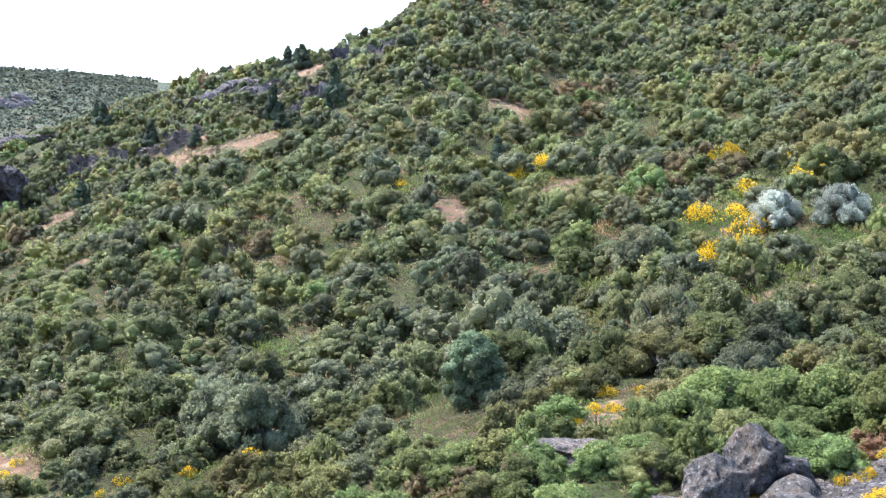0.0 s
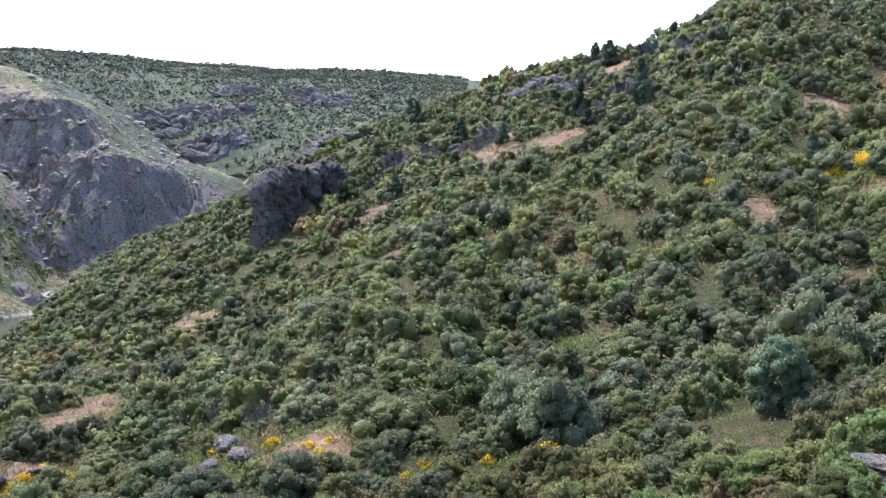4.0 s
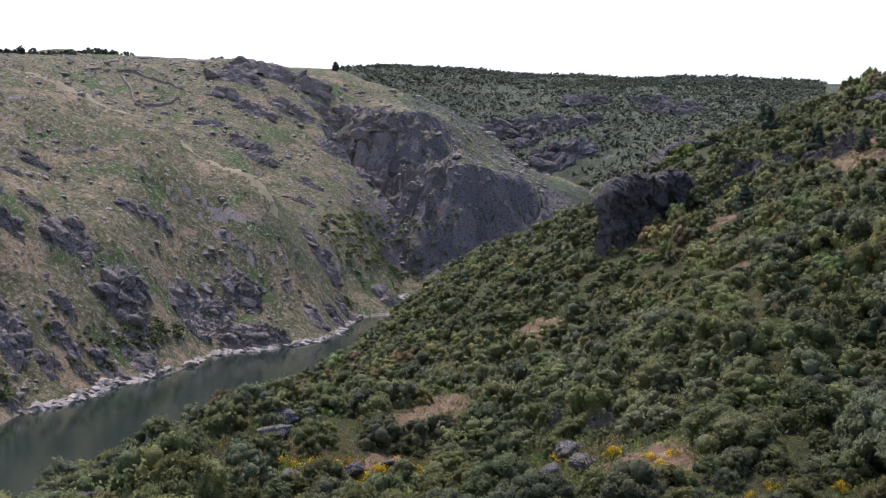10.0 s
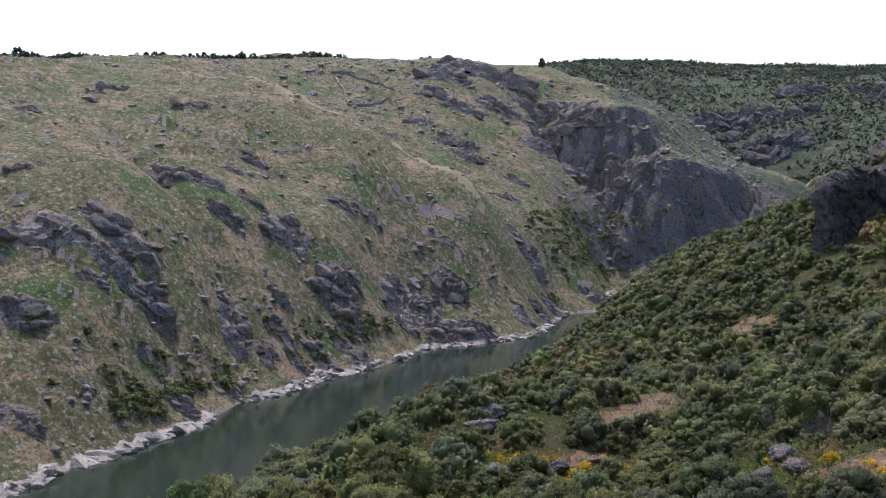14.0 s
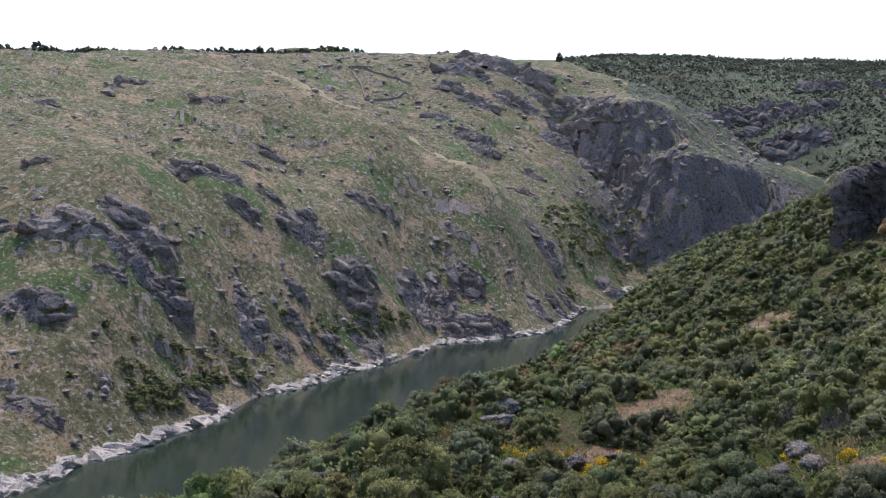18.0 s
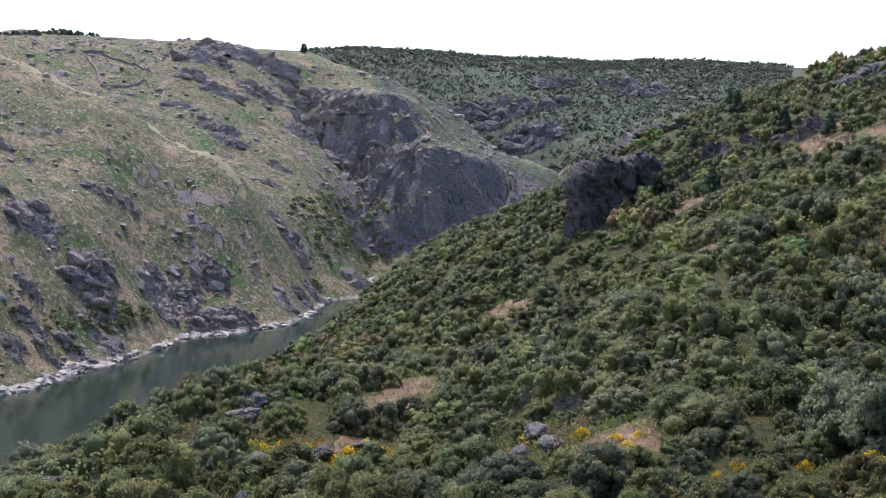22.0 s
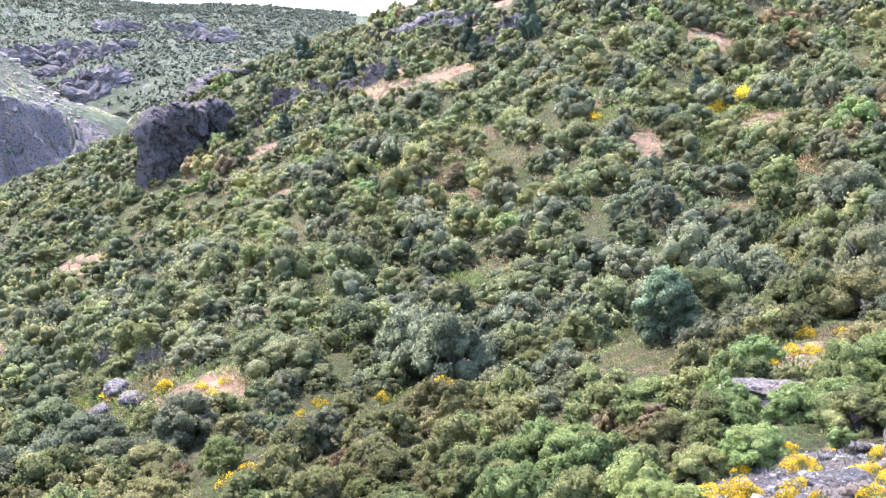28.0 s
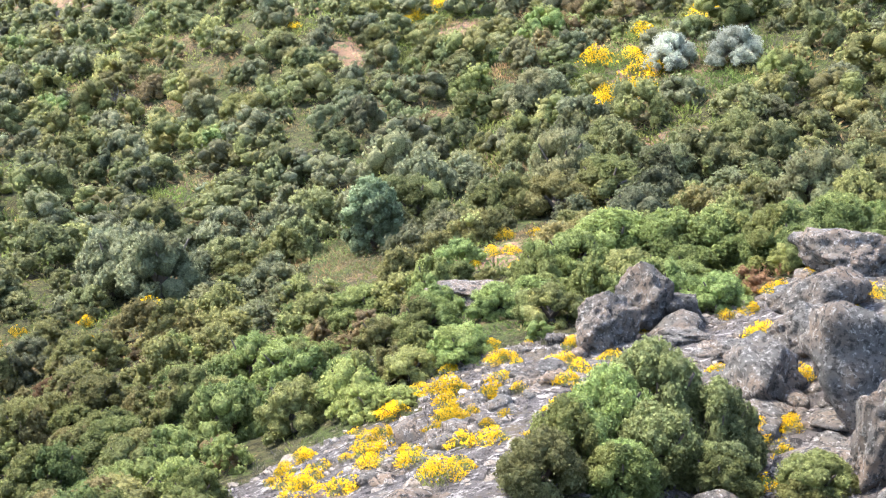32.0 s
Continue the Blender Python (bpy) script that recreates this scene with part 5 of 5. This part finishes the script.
RIDGE_ROCKS = [(-43.1, 235.6, 7.1, 4.1), (-37.7, 229.6, 6.9, 4.0), (-34.0, 230.2, 5.8, 3.5), (-22.3, 201.7, 7.0, 3.0), (-25.0, 204.3, 5.1, 2.5), (-18.6, 237.0, 8.2, 4.1),
               (-13.7, 224.0, 6.7, 3.3), (-48.9, 214.2, 6.5, 2.7), (-53.0, 219.8, 5.6, 2.8), (-67.7, 233.3, 7.2, 3.6), (-61.9, 227.8, 5.8, 2.9), (-74.3, 236.9, 6.1, 3.7),
               (-76.6, 232.4, 6.1, 3.4), (-41.9, 185.5, 3.8, 1.4)]
for q, (x, y, w, h) in enumerate(BOULDERS):
    ob = new("boulder", NEAR_SHAPES[q % 6])
    ob.matrix_basis = Matrix.LocRotScale((x, y, spot(x, y) + (0.34 if h > 1.2 else 0.05) * h), Euler((rng.uniform(-0.15, 0.15), rng.uniform(-0.15, 0.15), rng.uniform(0, 6.28))), (w * 0.55, w * 0.52, h * 0.62))
    tagged(ob, "rounded lichen-grey granite boulder on a rock pavement", "boulder", "boulders of the near outcrop")
for q, (x, y, w, h) in enumerate(KNOLL_ROCKS + [(-70.7, 59.7, 3.2, 2.8)]):
    ob = new("boulder", NEAR_SHAPES[(q + 2) % 6])
    ob.matrix_basis = Matrix.LocRotScale((x, y, spot(x, y) + 0.45 + 0.2 * h), Euler((rng.uniform(-0.2, 0.2), rng.uniform(-0.2, 0.2), rng.uniform(0, 6.28))), (w * 0.50, w * 0.42, h * 0.52))
    tagged(ob, "pale granite boulder among oak scrub", "boulder", "boulders of the knoll")
for x, y, w, h in RIDGE_ROCKS:
    outcrop(x, y, 1.3 * w, 1.6 * h, CRAG, "brown-grey granite outcrop on the wooded ridge", "outcrops of the ridge", 3, 0.38)

# broken slabs of the pavement
x, y = jittered(0.75, 26, 56, -30, 4, 41)
k = np.zeros(len(x), bool)
for sx, sy, sw in SLAB:
    k |= np.hypot(x - sx, y - sy) < sw
k &= fractal(x / 3, y / 3, 97) > -0.12
SLABS = [rock(640 + q, 2, 11, 0.12) for q in range(6)]
stuff("broken_slabs", "low broken granite slabs on the rock pavement", "stones", GRANITE, SLABS, x[k], y[k], rng.gamma(1.6, 0.13, k.sum()) + 0.10, rng.uniform(0.35, 0.8, k.sum()), 42, 0.03)

x, y = jittered(0.55, 26, 50, -30, 6, 43)
k = np.zeros(len(x), bool)
for sx, sy, sw in SLAB:
    k |= np.hypot(x - sx, y - sy) < sw + 0.6
k &= rng.uniform(0, 1, len(x)) < 0.45
stuff("loose_stones", "small pale stones lying on the rock pavement", "stones", SHORE, STONE, x[k], y[k], rng.gamma(1.6, 0.05, k.sum()) + 0.05, rng.uniform(0.4, 0.8, k.sum()), 44, 0.0, False)

# ---- broom in flower ----
bx, by = jittered(1.25, 28, 47, -26, 5, 45)
k = np.zeros(len(bx), bool)
for sx, sy, sw in SLAB:
    k |= np.hypot(bx - sx, by - sy) < sw - 0.2
k &= fractal(bx / 3.5, by / 3.5, 98) + rng.uniform(-0.3, 0.3, len(bx)) > 0.0
for ox, oy, ow, oh in BOULDERS:
    k &= np.hypot(bx - ox, by - oy) > 0.65 * ow
BROOM_SMALL = [(float(p), float(q), float(w)) for p, q, w in zip(bx[k], by[k], rng.uniform(0.35, 0.75, k.sum()))]
SHOOTS = [data_only(shoots(700 + q, 420, 0.85, 0.030), BROOM) for q in range(4)]
BLOOMS = [data_only(flower_tufts(720 + q, 900, 0.95, 0.045), YELLOW) for q in range(4)]
SPARSE = [data_only(flower_tufts(730 + q, 320, 0.95, 0.070), YELLOW) for q in range(4)]
for rows in (BROOM_A, BROOM_B, BROOM_C, BROOM_KNOLL, BROOM_OPEN, BROOM_SMALL):
    for q, (x, y, w) in enumerate(rows):
        ob = new("broom_bush")
        s = w * (0.58 if rows is BROOM_B or rows is BROOM_C else 0.5 if rows in (BROOM_KNOLL, BROOM_OPEN) else 0.72)
        ob.matrix_basis = Matrix.LocRotScale((x, y, spot(x, y) - 0.03), Euler((0, 0, rng.uniform(0, 6.28))), (s, s, s * rng.uniform(0.8, 1.2)))
        tagged(ob, "broom bush covered in bright yellow flowers", "broom bush", "broom in flower")
        new("foliage", SHOOTS[q % 4]).parent = ob
        bloom = tagged(new("bloom", (SPARSE if rows in (BROOM_SMALL, BROOM_KNOLL, BROOM_OPEN) else BLOOMS)[(q + 1) % 4]), "bright yellow flower cover", kind="stuff")
        bloom.parent = ob

# ---- single trees and bushes ----
BIG = [crown(800 + q, 5200, 0.026, 60, 0.72, detail=2, loose=0.75) for q in range(3)]
TALL = crown(820, 3600, 0.040, 96, 1.45, detail=2, loose=0.7)
CONE = [crown(830 + q, 500, 0.060, 24, 1.15, "cone") for q in range(3)]
FINE = crown(840, 4200, 0.024, 48, 0.68, detail=2, loose=0.8)


def tree(name, label, category, data, x, y, w, h, full, group=""):
    """A tree w wide and h high; full is the height of its crown's shape."""
    ob = new(name)
    ob.matrix_basis = Matrix.LocRotScale((x, y, spot(x, y) - 0.1), Euler((0, 0, rng.uniform(0, 6.28))), (w / 2, w / 2, h / full))
    tagged(ob, label, category, group)
    new("crown", data).parent = ob
    new("trunk", TRUNKS[0]).parent = ob
    return ob


FRESH_BIG = [data_only(c, FRESH, True) for c in BIG]
OAK_BIG = [data_only(c, OAK, True) for c in BIG]
PALE_FINE, YELLOWISH = data_only(FINE, PALE, True), data_only(BIG[1], SCRUB, True)
tree("ash_tree", "tall blue-green leafy tree in a grassy gully", "tree", data_only(TALL, BLUEGREEN, True), 2.0, 72.9, 4.4, 6.3, 2.7)
tree("oak_tree", "broad rounded dark holm oak above a clearing", "tree", data_only(BIG[0], OAK_GREY, True), 18.2, 104.5, 7.6, 5.6, 1.45)
tree("willow_bush", "silvery pale green rounded bush beside broom", "bush", PALE_FINE, 29.9, 102.6, 5.6, 4.2, 1.35, "silvery bushes")
tree("willow_bush", "silvery blue-green rounded bush beside broom", "bush", PALE_FINE, 34.5, 98.7, 5.8, 4.2, 1.35, "silvery bushes")
tree("pale_bush", "pale yellow-green rounded bush on the slope", "bush", data_only(FINE, SCRUB, True), -11, 123.8, 4.0, 3.6, 1.35)
for q, (x, y, w, h) in enumerate([(8.1, 28.8, 3.6, 3.3), (6.4, 27.6, 3.0, 2.7), (9.5, 27.9, 2.6, 2.5), (7.5, 26.6, 3.0, 2.2), (5.2, 26.2, 2.8, 2.2), (4.2, 24.9, 2.4, 1.7), (8.9, 25.7, 2.4, 1.5), (6.2, 24.9, 2.4, 1.5)]):
    tree("oak_bush", "dense green oak bush between the boulders", "bush", (FRESH_BIG if q % 3 == 1 else OAK_BIG)[q % 3], x + 0.35, y, w, 1.2 * h, 1.45, "oaks among the boulders")
tree("oak_bush", "pale yellow-green leafy bush below the boulders", "bush", YELLOWISH, 11.4, 25.3, 2.6, 1.5, 1.45)
GREEN_OAKS = [(11.1, 53.6, 3.5, 3.0), (13.8, 55.8, 4.9, 3.7), (16.5, 54.7, 4.8, 4.0), (18.8, 53.1, 5.0, 4.2), (20.2, 49.6, 4.5, 3.7), (22.8, 50.6, 4.1, 3.3),
              (8.5, 46.9, 2.9, 1.9), (6.5, 46.6, 2.6, 1.9), (3.7, 48.2, 3.1, 2.1), (16.3, 51.4, 3.2, 2.4), (0.9, 56.7, 3.4, 2.0)]
for q, (x, y, w, h) in enumerate(GREEN_OAKS):
    tree("oak_tree", "bright green dense oak behind the boulders", "tree", FRESH_BIG[q % 3], x, y, w * 1.15, h, 1.45, "green oaks behind the boulders")
for q, (x, y, w, h) in enumerate(JUNIPERS):
    tree("juniper", "dark conical juniper standing above the scrub", "tree", data_only(CONE[q % 3], JUNIPER, True), x, y, w * 1.1, h * 1.1, 2.2, "junipers of the ridge")
tree("rim_tree", "lone dark tree on the skyline of the plateau", "tree", data_only(MID[2], FARLEAF, True), -569, 736, 7.5, 9.5, 1.35)
for x, y, w, h in [(-95.2, 206.5, 5.5, 3.8), (-97.5, 208.5, 5.0, 4.2), (-98.5, 212, 5.0, 3.6), (-85, 214, 5.0, 3.4)]:
    tree("oak_tree", "rounded holm oak at the foot of the crag", "tree", OAK_BIG[1], x, y, w, h, 1.45, "oaks by the crag")
RUSSET_OAKS = [(8.1, 107.3, 4.0, 2.9), (-8.2, 89.5, 2.5, 2.0), (-8.1, 83.9, 2.1, 1.7)]
DARK_OAKS = [(4.7, 134.5, 5.3, 4.0), (13.2, 123.6, 4.9, 3.4), (21.8, 111.1, 3.4, 2.8), (-6.3, 134.4, 6.0, 4.0), (1.0, 119.9, 4.8, 2.7)]
BARE_SHRUBS = [(-45.8, 95.7, 4.7, 3.1), (-52.1, 102.4, 4.0, 2.6), (-39.7, 89.6, 3.9, 2.4), (-25.1, 134.2, 4.1, 2.7), (-44.9, 83.2, 2.8, 1.4)]
for x, y, w, h in RUSSET_OAKS:
    tree("oak_bush", "russet half-dry oak bush on the slope", "bush", data_only(MID[0], DRY, True), x, y, w, h, 1.35, "russet oaks")
for x, y, w, h in DARK_OAKS:
    tree("oak_tree", "dark rounded holm oak beside a clearing", "tree", OAK_BIG[0], x, y, w, h, 1.45, "dark oaks by the clearings")
TWIGGY = data_only(shoots(760, 900, 1.1, 0.022, 0.9, 0.8), TWIG)
for x, y, w, h in BARE_SHRUBS:
    ob = new("bare_shrub", TWIGGY)
    ob.matrix_basis = Matrix.LocRotScale((x, y, spot(x, y)), None, (w / 2, w / 2, h))
    tagged(ob, "leafless grey twiggy shrub among oaks", "shrub", "leafless shrubs")

# ---- low growth in the clearings ----
HEATH = [shoots(790 + q, 22, 0.8, 0.055, 1.0, 1.0) for q in range(4)]
x, y = jittered(1.05, 27, 165, -28, 66, 57)
bare = fractal(x / 16, y / 16, 41) + 0.35 * fractal(x / 5, y / 5, 47)
k = bare > 0.30
for cx, cy, cw in KEPT_FREE:
    k |= np.hypot(x - cx, y - cy) < cw + 1.5
fx, fy = jittered(2.0, 78, 235, -28, 66, 60)
x, y, k = np.concatenate([x, fx]), np.concatenate([y, fy]), np.concatenate([k, np.ones(len(fx), bool)])
k &= near_side(x, y, 4) & (height(x, y) > 1.5)
for cx, cy, cw in PATCHES:
    k &= np.hypot(x - cx, y - cy) > cw
x, y = x[k], y[k]
rng = np.random.default_rng(58)
pick = fractal(x / 6, y / 6, 59) + rng.uniform(-0.3, 0.3, len(x))
for k, mat, name, label in ((pick < 0.12, BROOM, "green_heath", "low green heath and grass between the bushes"), (pick >= 0.12, DRY, "dry_heath", "low brown dry heath between the bushes")):
    stuff(name, label, "heath", mat, HEATH, x[k], y[k], rng.uniform(0.5, 1.0, k.sum()) * np.where(np.hypot(x[k], y[k]) > 82, 1.9, 1.15), rng.uniform(0.5, 0.95, k.sum()), 59, 0.03)
TUFT = [shoots(780 + q, 16, 0.9, 0.05, 0.9, 0.8) for q in range(4)]
x, y = jittered(0.75, 26, 235, -30, 50, 51)
k = np.zeros(len(x), bool)
for cx, cy, cw in PATCHES:
    k |= np.hypot(x - cx, y - cy) < cw + 1
x, y = x[k], y[k]
rng = np.random.default_rng(52)
k = rng.uniform(0, 1, len(x)) < np.where(np.hypot(x, y) < 50, 0.75, 0.5)
stuff("dry_grass", "dry grey-brown grass and heath tufts", "grass", TWIG, TUFT, x[k], y[k], rng.uniform(0.18, 0.45, k.sum()) * (1 + np.hypot(x[k], y[k]) / 120), rng.uniform(0.7, 1.3, k.sum()), 53, 0.02)
k = (rng.uniform(0, 1, len(x)) < 0.22) & (np.hypot(x, y) > 55)
stuff("green_grass", "green grass and young broom in the clearings", "grass", BROOM, TUFT, x[k], y[k], rng.uniform(0.3, 0.7, k.sum()), rng.uniform(0.7, 1.3, k.sum()), 54, 0.02)
# bright grass of the gully by the tall tree and of the glade below the silvery bushes
MEADOW = [(-0.6, 80, 2.4), (-0.8, 76, 2.0), (-0.5, 72, 1.8), (0.6, 68, 1.6), (20.2, 96.4, 3.2), (24.5, 95, 3.0), (16.5, 97, 2.4)]
x, y = jittered(0.42, 60, 105, -20, 4, 61)
k = np.zeros(len(x), bool)
for cx, cy, cw in MEADOW:
    k |= np.hypot(x - cx, y - cy) < cw * (1 + 0.4 * fractal(x / 2, y / 2, 62))
x, y = x[k], y[k]
rng = np.random.default_rng(63)
stuff("meadow_grass", "fresh yellow-green grass in a glade between the oaks", "grass", FRESH, TUFT, x, y, rng.uniform(0.25, 0.5, len(x)), rng.uniform(0.8, 1.4, len(x)), 64, 0.02)
